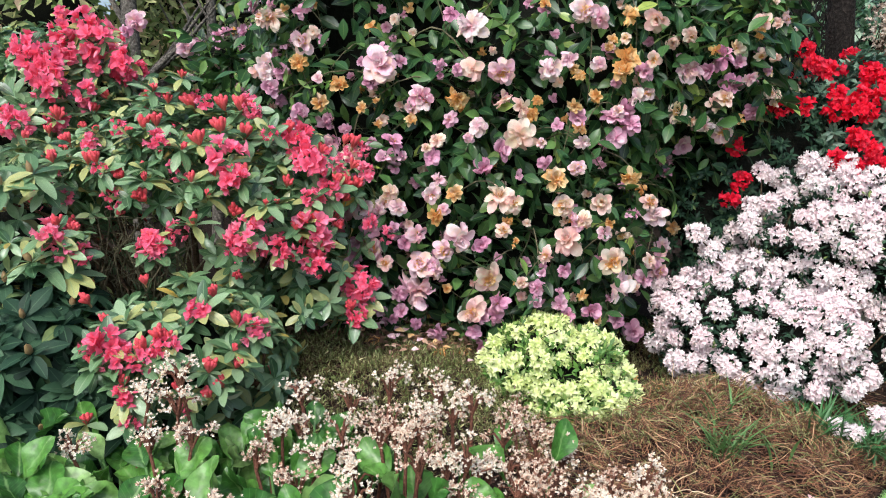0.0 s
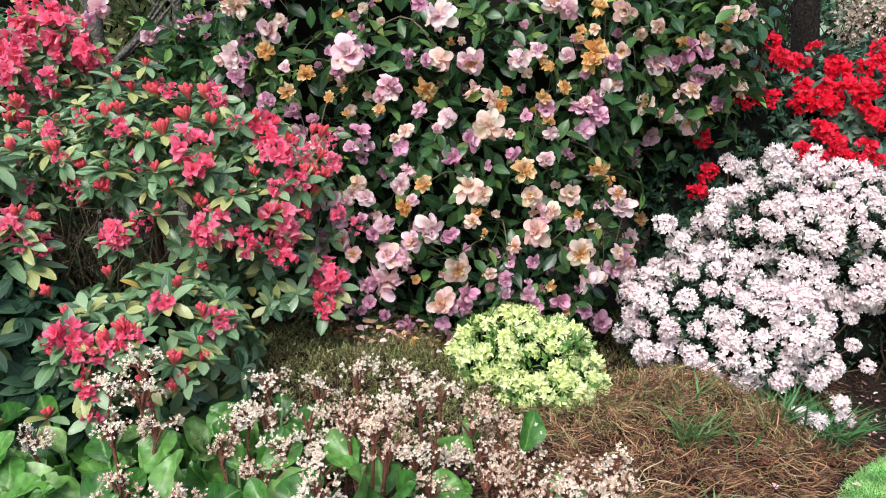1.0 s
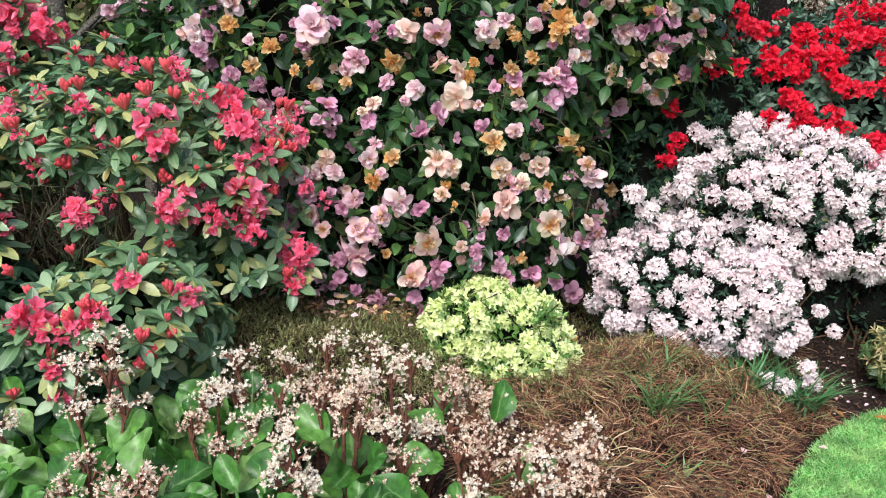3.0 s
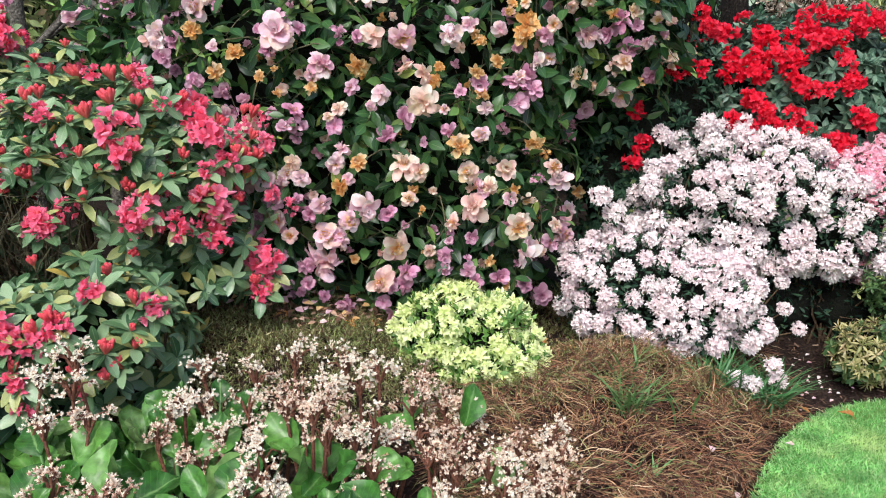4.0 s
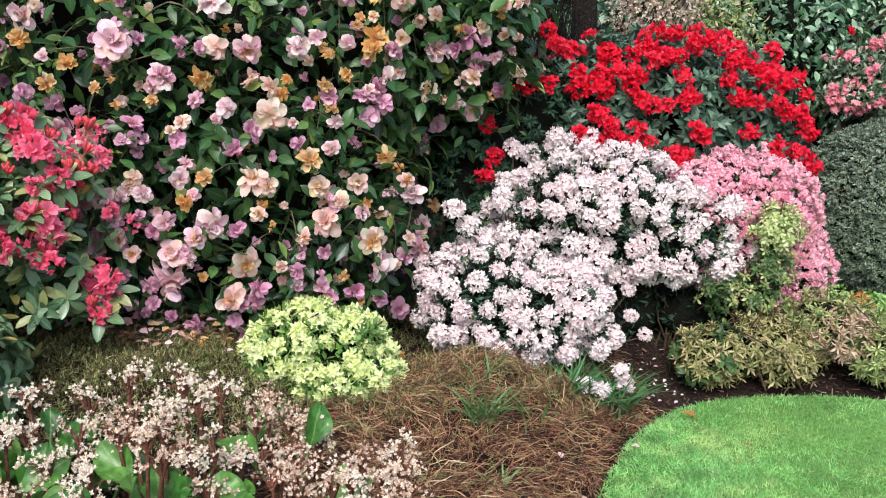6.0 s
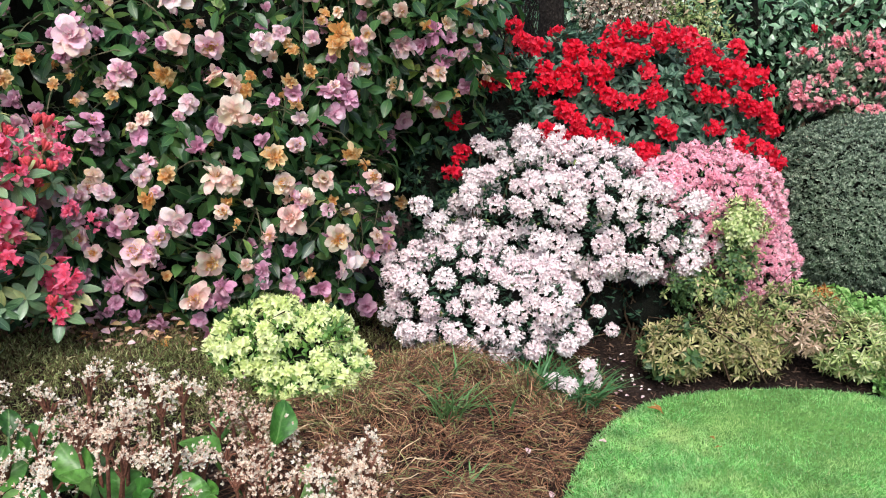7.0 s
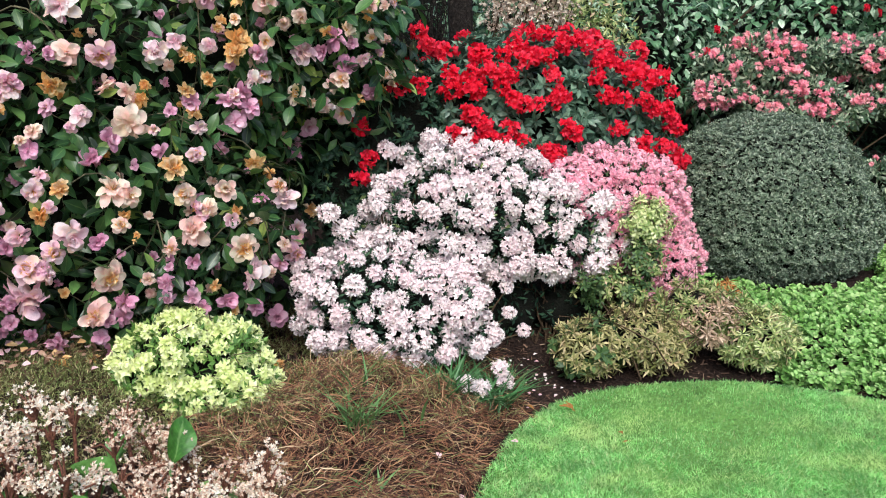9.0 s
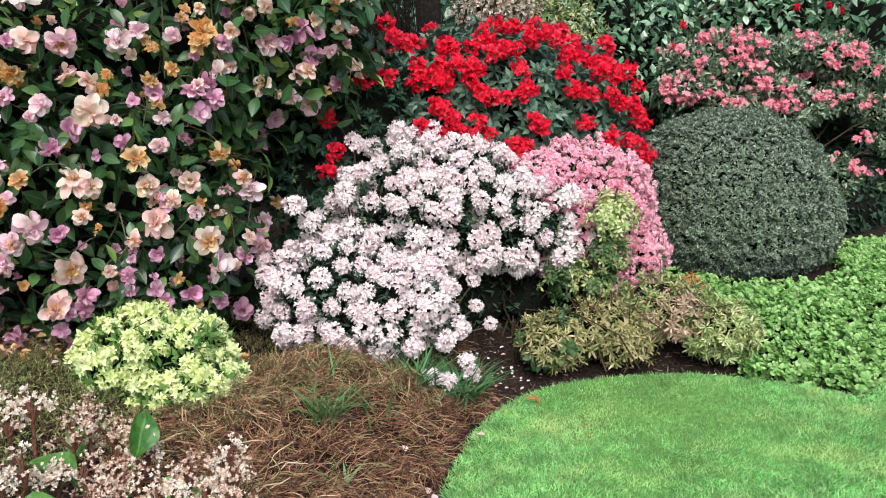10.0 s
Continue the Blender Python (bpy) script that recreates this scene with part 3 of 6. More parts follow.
MAUVE_LOW = [
    (-0.45, 0.98, 0.112), (-0.32, 0.91, 0.087), (-0.41, 0.80, 0.100), (-0.37, 0.85, 0.075), (-0.17, 0.85, 0.070), (0.17, 0.84, 0.075), (0.25, 0.58, 0.080), (0.23, 0.51, 0.087), (0.42, 0.64, 0.070),
    (0.42, 0.58, 0.070), (-0.20, 0.62, 0.075), (-0.30, 0.67, 0.062), (-0.02, 0.45, 0.090), (-0.12, 0.48, 0.055), (0.14, 0.44, 0.062), (0.18, 0.38, 0.075), (0.53, 0.73, 0.070), (0.66, 0.54, 0.090),
    (0.52, 0.57, 0.065), (0.56, 0.52, 0.062), (0.78, 0.50, 0.075), (0.87, 0.44, 0.095), (0.90, 0.69, 0.075), (-0.31, 0.97, 0.070), (-0.05, 0.75, 0.062), (-0.19, 0.54, 0.065), (-0.28, 0.54, 0.055),
]
PEACH_HIGH = [
    (-0.24, 1.58, 0.070), (0.12, 1.60, 0.095), (0.25, 1.48, 0.090), (0.33, 1.44, 0.080), (0.33, 1.32, 0.120), (-0.03, 1.30, 0.070), (-0.40, 1.24, 0.095), (-0.23, 1.08, 0.070), (-0.71, 1.81, 0.100),
    (-0.78, 1.59, 0.065), (-1.37, 1.71, 0.074), (0.90, 1.81, 0.105), (1.04, 1.74, 0.070), (0.77, 1.73, 0.050), (0.89, 1.64, 0.070), (1.01, 1.42, 0.090), (1.25, 1.69, 0.060), (1.21, 1.48, 0.085),
    (1.35, 1.80, 0.080), (1.41, 1.79, 0.050), (1.41, 1.65, 0.050), (1.41, 1.50, 0.055), (1.52, 1.51, 0.050), (1.43, 1.45, 0.050), (1.35, 1.66, 0.050),
]
PEACH_LOW = [
    (0.24, 1.05, 0.125), (-0.26, 0.76, 0.070), (0.26, 0.91, 0.070), (0.20, 0.69, 0.125), (0.35, 0.67, 0.060), (0.13, 0.54, 0.120), (0.52, 1.02, 0.090), (0.61, 0.95, 0.075), (0.55, 0.86, 0.125),
    (0.45, 0.80, 0.060), (0.69, 1.03, 0.095), (0.79, 0.89, 0.055), (0.75, 0.77, 0.120), (0.82, 0.66, 0.075), (0.91, 1.03, 0.075), (0.92, 0.77, 0.062),
]
ORANGE = [
    (-0.14, 1.39, 0.055), (0.06, 1.48, 0.105), (-0.35, 1.44, 0.050), (-0.44, 1.53, 0.075), (-0.29, 1.47, 0.030), (0.40, 1.47, 0.045), (0.38, 1.41, 0.062), (0.05, 1.07, 0.075), (0.48, 1.13, 0.100),
    (-0.04, 0.97, 0.070), (0.28, 0.95, 0.050), (0.32, 0.86, 0.030), (0.73, 0.94, 0.050), (0.62, 0.62, 0.055), (0.69, 0.50, 0.050), (1.03, 0.92, 0.075), (-0.61, 1.63, 0.075), (-0.53, 1.46, 0.070),
    (0.77, 1.82, 0.080), (0.71, 1.72, 0.050), (0.77, 1.64, 0.120), (0.58, 1.57, 0.055), (0.65, 1.49, 0.062), (0.56, 1.45, 0.065), (0.58, 1.35, 0.060), (0.82, 1.14, 0.085), (1.28, 1.39, 0.060),
    (1.33, 1.75, 0.050), (1.39, 1.59, 0.040), (0.56, 1.61, 0.055),
]
camellia = thing("camellia_bush", "tall dark glossy camellia bush full of pink and fading orange blossoms", "bush", (0.1, 4.7, 0.12))
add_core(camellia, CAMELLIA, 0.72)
add_boughs(camellia, (0.1, 4.7, 0.1), CAMELLIA, 30, 0.035, 0.1, "brown twiggy limbs")
cam_leaf = blade(2, 4, 0.5, 1.0, 0.14, 0.18, 0.48, 0.04, 0.06)


def spray(leaf, count, seed, length=1.0, size=0.36):
    """A hanging shoot along +y with leaves on both sides: the leaves and the stem."""
    r = np.random.default_rng(seed)
    leaves, pts = [], [(0.05 * math.sin(3 * t + seed), length * t, -0.28 * t * t) for t in np.linspace(0, 1, 4)]
    for i in range(count):
        t = 0.12 + 0.88 * i / (count - 1)
        at = Vector((0.05 * math.sin(3 * t + seed), length * t, -0.28 * t * t))
        side = (1 if i % 2 else -1) * (radians(r.uniform(35, 75)) if i < count - 1 else 0.1)
        m = Matrix.Translation(at) @ Matrix.Rotation(side, 4, "Z") @ Matrix.Rotation(radians(r.normal(-8, 22)), 4, "X") @ Matrix.Rotation(r.normal(0, 0.4), 4, "Y") @ Matrix.Scale(size * r.uniform(0.75, 1.15), 4)
        leaves.append(moved(leaf, m))
    return join(leaves), tube(pts, [0.012, 0.011, 0.009, 0.005], 3)


SPRAYS = [spray(cam_leaf, 7, k, 1.0, 0.42) for k in (1, 2, 3, 4)]
P, N = shell(CAMELLIA, 2300, (0.0, 0.28), 0.09, 0.35, 0.3, 0.25)
along = N * 0.75 + unit(rng.normal(size=P.shape)) * 0.75 + np.array([0, 0, -0.4])
spray_m = poses(P - N * 0.1, along, N * 0.8 + np.array([0, 0, 0.6]) + rng.normal(0, 0.3, P.shape), rng.uniform(0.19, 0.27, len(P)))
pick = np.arange(len(P)) % 4
part("foliage", as_mesh("foliage", join([scatter(SPRAYS[k][0], spray_m[pick == k]) for k in range(4)]), M_CAM_LEAF), camellia, "glossy dark green pointed leaves", kind="stuff")
part("shoot_mass", as_mesh("shoot_mass", join([scatter(SPRAYS[k][1], spray_m[pick == k]) for k in range(4)]), M_SHOOT), camellia, "thin green-brown shoots", kind="stuff")
P, N = shell(CAMELLIA, 26, (-0.05, 0.02), 0.05, 0.35, 0.6, 0.0)
along = N * 0.6 + unit(rng.normal(size=P.shape)) * 0.7 + np.array([0, 0, 0.35])
part("young_growth", as_mesh("young_growth", scatter(spray(blade(2, 3, 0.32, 1.0, 0.14, 0.1, 0.5, 0.04, 0.06), 9, 5, 1.0, 0.42)[0], poses(P, along, N + np.array([0, 0, 0.6]), rng.uniform(0.12, 0.18, len(P)))), M_LIME_LEAF), camellia, "pale yellow-green young shoots", kind="stuff")
P, N = shell(CAMELLIA, 1500, (-0.06, 0.05), 0.05, 0.35, 0.45, 0.1)
near = np.where((N[:, 1] < -0.5) & (P[:, 2] < 1.9))[0][:260]
leaf_parts(cam_leaf, leaf_poses(P[near], N[near], rng.uniform(0.065, 0.1, len(near)), 0.6), M_CAM_LEAF, camellia)
petal = blade(4, 5, 0.4, 0.54, 0.18, 0.18, 0.66, 0.2, 0.18, 0.1, 0.52)
inner = blade(3, 4, 0.3, 0.5, 0.34, -0.08, 0.64, 0.18, 0.2, 0.18, 0.55)
BLOOMS = [join([bloom([(7, -10, 1.0), (7, 14, 0.96)], petal, s, 20), bloom([(6, 40, 0.86), (6, 62, 0.74)], inner, s + 20, 28)]) for s in (1, 2, 3, 7, 8, 61, 62, 63, 64)]
OPEN = [join([bloom([(7, -4, 1.0), (6, 22, 0.9)], petal, s, 20), bloom([(4, 50, 0.6)], inner, s + 30, 28)]) for s in (11, 12, 13, 65, 66)]
CUPS = [join([bloom([(6, 34, 1.0), (5, 54, 0.95)], petal, s, 16), bloom([(5, 70, 0.8)], inner, s + 40, 18)]) for s in (14, 15, 67)]
FADED = [bloom([(8, -8, 1.0), (8, 14, 0.92), (7, 36, 0.78), (5, 60, 0.6)], blade(3, 4, 0.3, 0.52, 0.5, -0.2, 0.6, 0.15, 0.2, 0.16, 0.6), s, 28) for s in (4, 5, 6, 68, 69)]
PLAIN = [bloom([(7, -2, 1.0), (7, 26, 0.88), (5, 52, 0.7)], blade(2, 3, 0.4, 0.56, 0.2, 0.08, 0.66, 0.15, 0.2, 0.06, 0.6), k, 34) for k in (9, 10)]
boss = cluster(spindle(0.05, 4), 14, 0.7, 0.22, 6, 0.02)
centre_mesh = as_mesh("flower_centre", FADED[1], M_CAM_FADED)
stamen_mesh = as_mesh("stamen_boss", boss, M_STAMEN)


def place_blooms(spots, shapes, mat, lobes, parent, stamens=0.0, centres=0.0, name="blossom", label="", proud=0.05, pair=0.3):
    meshes = [as_mesh(name, s, mat) for s in shapes]
    spots = list(spots)
    spots += [(x + rng.normal(0, 0.05), z - abs(rng.normal(0.015, 0.04)), w * rng.uniform(0.55, 0.8)) for x, z, w in spots if rng.random() < pair]
    for i, (x, z, broad) in enumerate(spots):
        x, y, z = onto(lobes, x, z, 3.8)
        y -= proud + rng.uniform(0, 0.03)
        d = Vector((0.0, -1.0, 0.05)) + Vector(rng.normal(0, 0.5, 3))
        m = turn_to(d, broad * 1.1, (x, y, z), rng.uniform(0, 6.28)) @ Matrix.Diagonal((1.0, rng.uniform(0.8, 1.05), rng.uniform(0.9, 1.5), 1.0))
        ob = part(name, meshes[i % len(meshes)], parent, label, m)
        pick = rng.random()
        if pick < stamens:
            new("stamen_boss", stamen_mesh).parent = ob
        elif pick < stamens + centres:
            c = new("flower_centre", centre_mesh)
            c.parent = ob
            c.matrix_basis = Matrix.Translation((0, 0, 0.08)) @ Matrix.Scale(0.55, 4)
            c["label"] = "crumpled orange centre"


place_blooms(PINK_HIGH + PINK_LOW, BLOOMS + OPEN[:1] + CUPS, M_CAM_PINK, CAMELLIA, camellia, 0.2, 0.28, label="pink camellia blossom")
place_blooms(MAUVE_HIGH + MAUVE_LOW, BLOOMS[4:] + OPEN[1:] + CUPS, M_CAM_MAUVE, CAMELLIA, camellia, 0.2, 0.0, label="mauve-pink camellia blossom", proud=0.03)
place_blooms(PEACH_HIGH + PEACH_LOW, OPEN + BLOOMS[3:] + CUPS[:1], M_CAM_PEACH, CAMELLIA, camellia, 0.3, 0.45, label="pale peach camellia blossom")
place_blooms(ORANGE, FADED, M_CAM_FADED, CAMELLIA, camellia, label="fading orange-brown camellia blossom", pair=0.15)
P, N = shell(CAMELLIA, 640, (-0.01, 0.13), 0.07, 0.35, 0.4, 0.2)
kinds = rng.random(len(P))
for lo, hi, shp, mat, lab in ((0, 0.6, PLAIN[0], M_CAM_MAUVE, "half-hidden mauve blossoms"), (0.6, 0.8, PLAIN[1], M_CAM_PEACH, "half-hidden peach blossoms"), (0.8, 1.0, PLAIN[0], M_CAM_FADED, "half-hidden faded blossoms")):
    s = (kinds >= lo) & (kinds < hi)
    part("blossom_mass", as_mesh("blossom_mass", scatter(shp, poses_z(P[s] + N[s] * 0.02, N[s] + rng.normal(0, 0.4, (s.sum(), 3)), rng.uniform(0.035, 0.065, s.sum()))), mat), camellia, lab, kind="stuff")

for i in range(48):
    x0, z0 = rng.uniform(-0.85, 1.1), rng.uniform(0.7, 2.0)
    a, ln = rng.normal(-1.57, 0.8), rng.uniform(0.2, 0.5)
    pts = []
    for t in np.linspace(0, 1, 6):
        x, z = x0 + ln * t * math.cos(a), max(z0 + ln * t * math.sin(a) + 0.1 * math.sin(3 * t), 0.3)
        pts.append((x, front(CAMELLIA, x, z) + 0.05 - 0.09 * math.sin(2.6 * t), z))
    part("twig", as_mesh("twig", tube(pts, [0.0034, 0.0032, 0.003, 0.0026, 0.0022, 0.0018], 4), M_SHOOT), camellia, "thin arching twig")

# ---- crimson rhododendron ----
CRIMSON = [(-1.02, 3.6, 1.0, 0.62, 0.42, 0.47, 2), (-1.0, 3.12, 0.52, 0.45, 0.36, 0.36, 2), (-1.95, 4.2, 1.28, 0.6, 0.5, 0.5, 2),
           (-1.65, 3.4, 0.85, 0.48, 0.45, 0.5, 2), (-0.6, 3.68, 0.99, 0.32, 0.28, 0.34, 2)]
# trusses and buds: across, height, breadth
TRUSSES_HIGH = [
    (-1.78, 1.39, 0.110), (-1.73, 1.31, 0.105), (-1.69, 1.24, 0.100),
    (-1.69, 1.76, 0.118), (-1.59, 1.79, 0.118), (-1.53, 1.73, 0.118), (-1.66, 1.69, 0.118), (-1.77, 1.63, 0.118), (-1.70, 1.62, 0.118), (-1.55, 1.64, 0.118), (-1.42, 1.63, 0.115), (-1.47, 1.57, 0.102),
    (-1.68, 1.54, 0.112), (-1.53, 1.49, 0.097), (-1.81, 1.69, 0.105), (-1.27, 1.23, 0.048), (-1.05, 1.33, 0.062), (-0.79, 1.27, 0.124), (-0.76, 1.19, 0.094), (-0.67, 1.35, 0.054), (-0.58, 1.32, 0.102),
    (-0.55, 1.29, 0.090), (-0.52, 1.23, 0.104), (-0.44, 1.23, 0.077), (-0.45, 1.13, 0.081), (-0.51, 1.11, 0.062), (-0.74, 1.44, 0.058),
]
TRUSSES_LOW = [
    (-1.35, 0.97, 0.081), (-1.30, 0.95, 0.061), (-1.05, 0.95, 0.098), (-0.73, 0.99, 0.098), (-0.77, 0.95, 0.089), (-0.62, 0.93, 0.094), (-0.50, 0.99, 0.114), (-0.47, 0.93, 0.101), (-0.54, 0.91, 0.087),
    (-1.37, 1.03, 0.073),
    (-1.10, 0.70, 0.097), (-1.15, 0.69, 0.070), (-1.01, 0.67, 0.087), (-1.07, 0.66, 0.084), (-1.03, 0.55, 0.064), (-0.91, 0.69, 0.068), (-1.02, 0.45, 0.055), (-0.65, 0.70, 0.077), (-0.84, 0.50, 0.045),
    (-0.36, 0.72, 0.111), (-0.33, 0.67, 0.098), (-0.35, 0.61, 0.067), (-0.82, 0.79, 0.073), (-1.06, 0.95, 0.091), (-0.96, 0.66, 0.065),
]
BUDS_HIGH = [
    (-1.48, 1.50, 0.073), (-1.64, 1.42, 0.076), (-1.34, 1.49, 0.080), (-1.01, 1.58, 0.041), (-1.13, 1.53, 0.046), (-1.07, 1.49, 0.055), (-0.97, 1.48, 0.081), (-0.79, 1.47, 0.077), (-0.85, 1.47, 0.077),
    (-1.13, 1.40, 0.076), (-1.18, 1.37, 0.054), (-1.09, 1.41, 0.062), (-0.84, 1.39, 0.079), (-0.76, 1.37, 0.080), (-0.91, 1.35, 0.079), (-0.97, 1.32, 0.040), (-1.09, 1.25, 0.039), (-1.09, 1.21, 0.043),
    (-0.92, 1.21, 0.051), (-0.86, 1.15, 0.042), (-1.44, 1.28, 0.058), (-1.33, 1.27, 0.062), (-1.35, 1.37, 0.041), (-0.66, 1.11, 0.031), (-0.62, 1.11, 0.031), (-0.91, 1.06, 0.057), (-1.32, 1.04, 0.058),
    (-1.07, 1.00, 0.061), (-1.55, 1.36, 0.055), (-1.52, 1.44, 0.057),
]
BUDS_LOW = [
    (-1.15, 0.65, 0.064), (-1.05, 0.60, 0.067), (-0.92, 0.73, 0.057), (-1.13, 0.77, 0.051), (-0.71, 0.75, 0.066), (-0.71, 0.67, 0.038), (-0.78, 0.63, 0.068), (-0.70, 0.62, 0.049), (-0.73, 0.57, 0.056),
    (-0.86, 0.57, 0.064), (-1.19, 0.45, 0.053), (-0.80, 0.83, 0.061), (-0.54, 1.04, 0.057), (-0.67, 0.72, 0.058), (-0.56, 1.01, 0.053),
]
GREEN_BUDS = [
    (-1.44, 0.93), (-1.40, 0.90), (-1.34, 0.87), (-1.44, 0.76), (-1.43, 0.59), (-1.48, 1.22), (-1.56, 1.19),
]
crimson = thing("crimson_rhododendron", "loose green rhododendron with crimson-pink trusses and red buds", "bush", (-1.1, 3.5, 0.12))
add_boughs(crimson, (-1.1, 3.6, 0.08), CRIMSON, 46, 0.022, 0.1, "bare brown branches")
add_core(crimson, CRIMSON[1:4], 0.42)
rho_leaf = blade(2, 4, 0.42, 1.0, 0.14, 0.2, 0.56, 0.14, 0.1, 0.0, 0.62)


def whorl(leaf, count, seed, tilt=10):
    return bloom([(count, tilt, 1.0), (3, tilt + 32, 0.7)], leaf, seed, 18)


WHORLS = [whorl(rho_leaf, 7, s, 5) for s in (21, 22, 23)]


def whorls(lobes, count, shapes, size, mat, parent, depth=(0.0, 0.35), rough=0.1, lump_size=0.3, up=0.45, low=0.14, name="foliage", label="", bare=None):
    P, N = shell(lobes, count, depth, rough, lump_size, low)
    if bare is not None:
        s = ~bare(P)
        P, N = P[s], N[s]
    ax = N + np.array([0, 0, up]) + rng.normal(0, 0.3, P.shape)
    k = rng.integers(0, len(shapes), len(P))
    sh = join([scatter(s, poses_z(P[k == i], ax[k == i], rng.uniform(size[0], size[1], (k == i).sum()))) for i, s in enumerate(shapes)])
    return part(name, as_mesh(name, sh, mat), parent, label, kind="stuff")


def leggy(P):
    """The side of the bush that has lost its leaves and shows its twigs."""
    return np.hypot((P[:, 0] + 1.22) / 0.27, (P[:, 2] - 0.9) / 0.15) < 1.0


whorls(CRIMSON, 540, WHORLS, (0.06, 0.095), M_RHO_LEAF, crimson, label="whorls of narrow green leaves", bare=leggy)
for shape in boughs((-1.25, 3.5, 0.3), [(-1.22, 3.3, 0.95, 0.34, 0.2, 0.2, 2.0)], 70, 0.0055, 0.5, 0.2):
    part("branch", as_mesh("branch", shape, M_SHOOT), crimson, "fine bare grey-brown twig")
whorls(CRIMSON[2:3], 190, WHORLS, (0.06, 0.09), M_RHO_LEAF, crimson, (-0.04, 0.12), 0.1, 0.3, 0.7, 0.9, label="lit upper whorls of leaves")
whorls(CRIMSON[:1], 110, WHORLS, (0.06, 0.09), M_RHO_LEAF, crimson, (-0.04, 0.1), 0.1, 0.3, 0.8, 1.1, label="lit upper whorls of leaves")
FLORET = [bloom([(5, 56, 1.0)], blade(2, 5, 0.62, 0.95, 0.3, c, 0.68, 0.3, 0.22, 0.06, 0.5), k, 12) for c, k in ((0.2, 34), (0.42, 36), (0.05, 37))]
FLORET.append(moved(spindle(0.16, 6), Matrix.Scale(1.05, 4)))
TRUSS = [cluster(FLORET, n, 1.6, 0.29, s, 0.28, 0.26) for n, s in ((20, 31), (14, 32), (22, 33), (10, 35))]
bud_cup = as_mesh("bud_truss", tube([(0, 0, -0.25), (0, 0, -0.05), (0, 0, 0.12)], [0.04, 0.09, 0.05], 6), M_GREEN_BUD)
bud_mesh = as_mesh("bud", tube([(0, 0, z) for z in (0.0, 0.3, 0.7, 0.92, 1.0)], [0.055, 0.11, 0.15, 0.125, 0.04], 7), M_BUD)
truss_meshes = [as_mesh("flower_truss", s, M_CRIMSON) for s in TRUSS]
whorl_meshes = [as_mesh("leaf_whorl", s, M_RHO_LEAF) for s in WHORLS]


def add_truss(at, d, size, i):
    part("flower_truss", truss_meshes[i % 4], crimson, "open crimson-pink flower truss", turn_to(d, size, at, rng.uniform(0, 6)))


def add_buds(at, d, size):
    cup = part("bud_truss", bud_cup, crimson, "upright cluster of red buds", turn_to(d, size, at, rng.uniform(0, 6)))
    for v in dirs_up(rng.integers(9, 15), 0.46):
        b = new("bud", bud_mesh)
        b.parent = cup
        b.matrix_basis = turn_to(v + rng.normal(0, 0.08, 3), rng.uniform(0.6, 0.95), v * 0.07)


def add_whorl(at, d, size, i):
    part("leaf_whorl", whorl_meshes[i % 3], crimson, "", turn_to(d, size, at, rng.uniform(0, 6)))


for i, (x, z, broad) in enumerate(TRUSSES_HIGH + TRUSSES_LOW):
    at = Vector((x, front(CRIMSON, x, z) - 0.09 - rng.uniform(0, 0.03), z))
    d = Vector((rng.normal(0, 0.35), -0.6, 0.3 + rng.normal(0, 0.3)))
    add_truss(at, d, broad * rng.uniform(1.15, 1.35), i)
    if i % 3 == 0:
        add_buds(at + Vector((rng.normal(0, 0.03), 0.01, 0.025)), d + Vector((0, 0, 0.8)), rng.uniform(0.045, 0.06))
    add_whorl(at - d.normalized() * 0.02, d + Vector((0, 0, 0.4)), rng.uniform(0.08, 0.105), i)
for i, (x, z, broad) in enumerate(BUDS_HIGH + BUDS_LOW):
    at = Vector((x, front(CRIMSON, x, z) - 0.09, z - 0.45 * broad))
    d = Vector((rng.normal(0, 0.22), -0.3, 1.0))
    add_buds(at, d, broad * 0.92)
    add_whorl(at, d + Vector((0, 0, 0.4)), rng.uniform(0.08, 0.105), i)
P, N = shell(CRIMSON, 150, (-0.05, 0.1), 0.08, 0.3, 0.35, 0.5)
for i in range(len(P)):
    d = Vector(N[i]) + Vector((0, -0.2, 0.5))
    if i % 6 == 0 and P[i, 2] > 0.7:
        add_buds(P[i] + N[i] * 0.02, d, rng.uniform(0.042, 0.062))
    if not leggy(P[i:i + 1])[0]:
        add_whorl(P[i] - N[i] * 0.02, d, rng.uniform(0.075, 0.105), i)
P, N = shell([CRIMSON[0], CRIMSON[4]], 60, (-0.06, 0.04), 0.08, 0.3, 0.9, 0.1)
for i in range(len(P)):
    if N[i, 1] < 0.1:
        d = Vector(N[i]) + Vector((0, -0.3, 0.4))
        if i % 2:
            add_truss(P[i] + N[i] * 0.03, d, rng.uniform(0.06, 0.095), i)
        else:
            add_buds(P[i] + N[i] * 0.03, d + Vector((0, 0, 0.5)), rng.uniform(0.05, 0.07))
P, N = shell(CRIMSON[2:3], 26, (-0.05, 0.08), 0.08, 0.3, 1.3, 0.2)
for i in range(len(P)):
    add_truss(P[i] + N[i] * 0.03, Vector(N[i]) + Vector((0, -0.3, 0.4)), rng.uniform(0.08, 0.115), i)
SKIRT = [(-0.74, 3.42, 0.6, 0.24, 0.2, 0.2, 2.0), (-0.55, 3.5, 0.72, 0.2, 0.18, 0.18, 2.0)]
whorls(SKIRT, 42, WHORLS, (0.06, 0.09), M_RHO_LEAF, crimson, (0.0, 0.4), 0.1, label="lower whorls of green leaves")
P, N = shell(SKIRT, 16, (-0.05, 0.08), 0.08, 0.3, 0.35, 0.3)
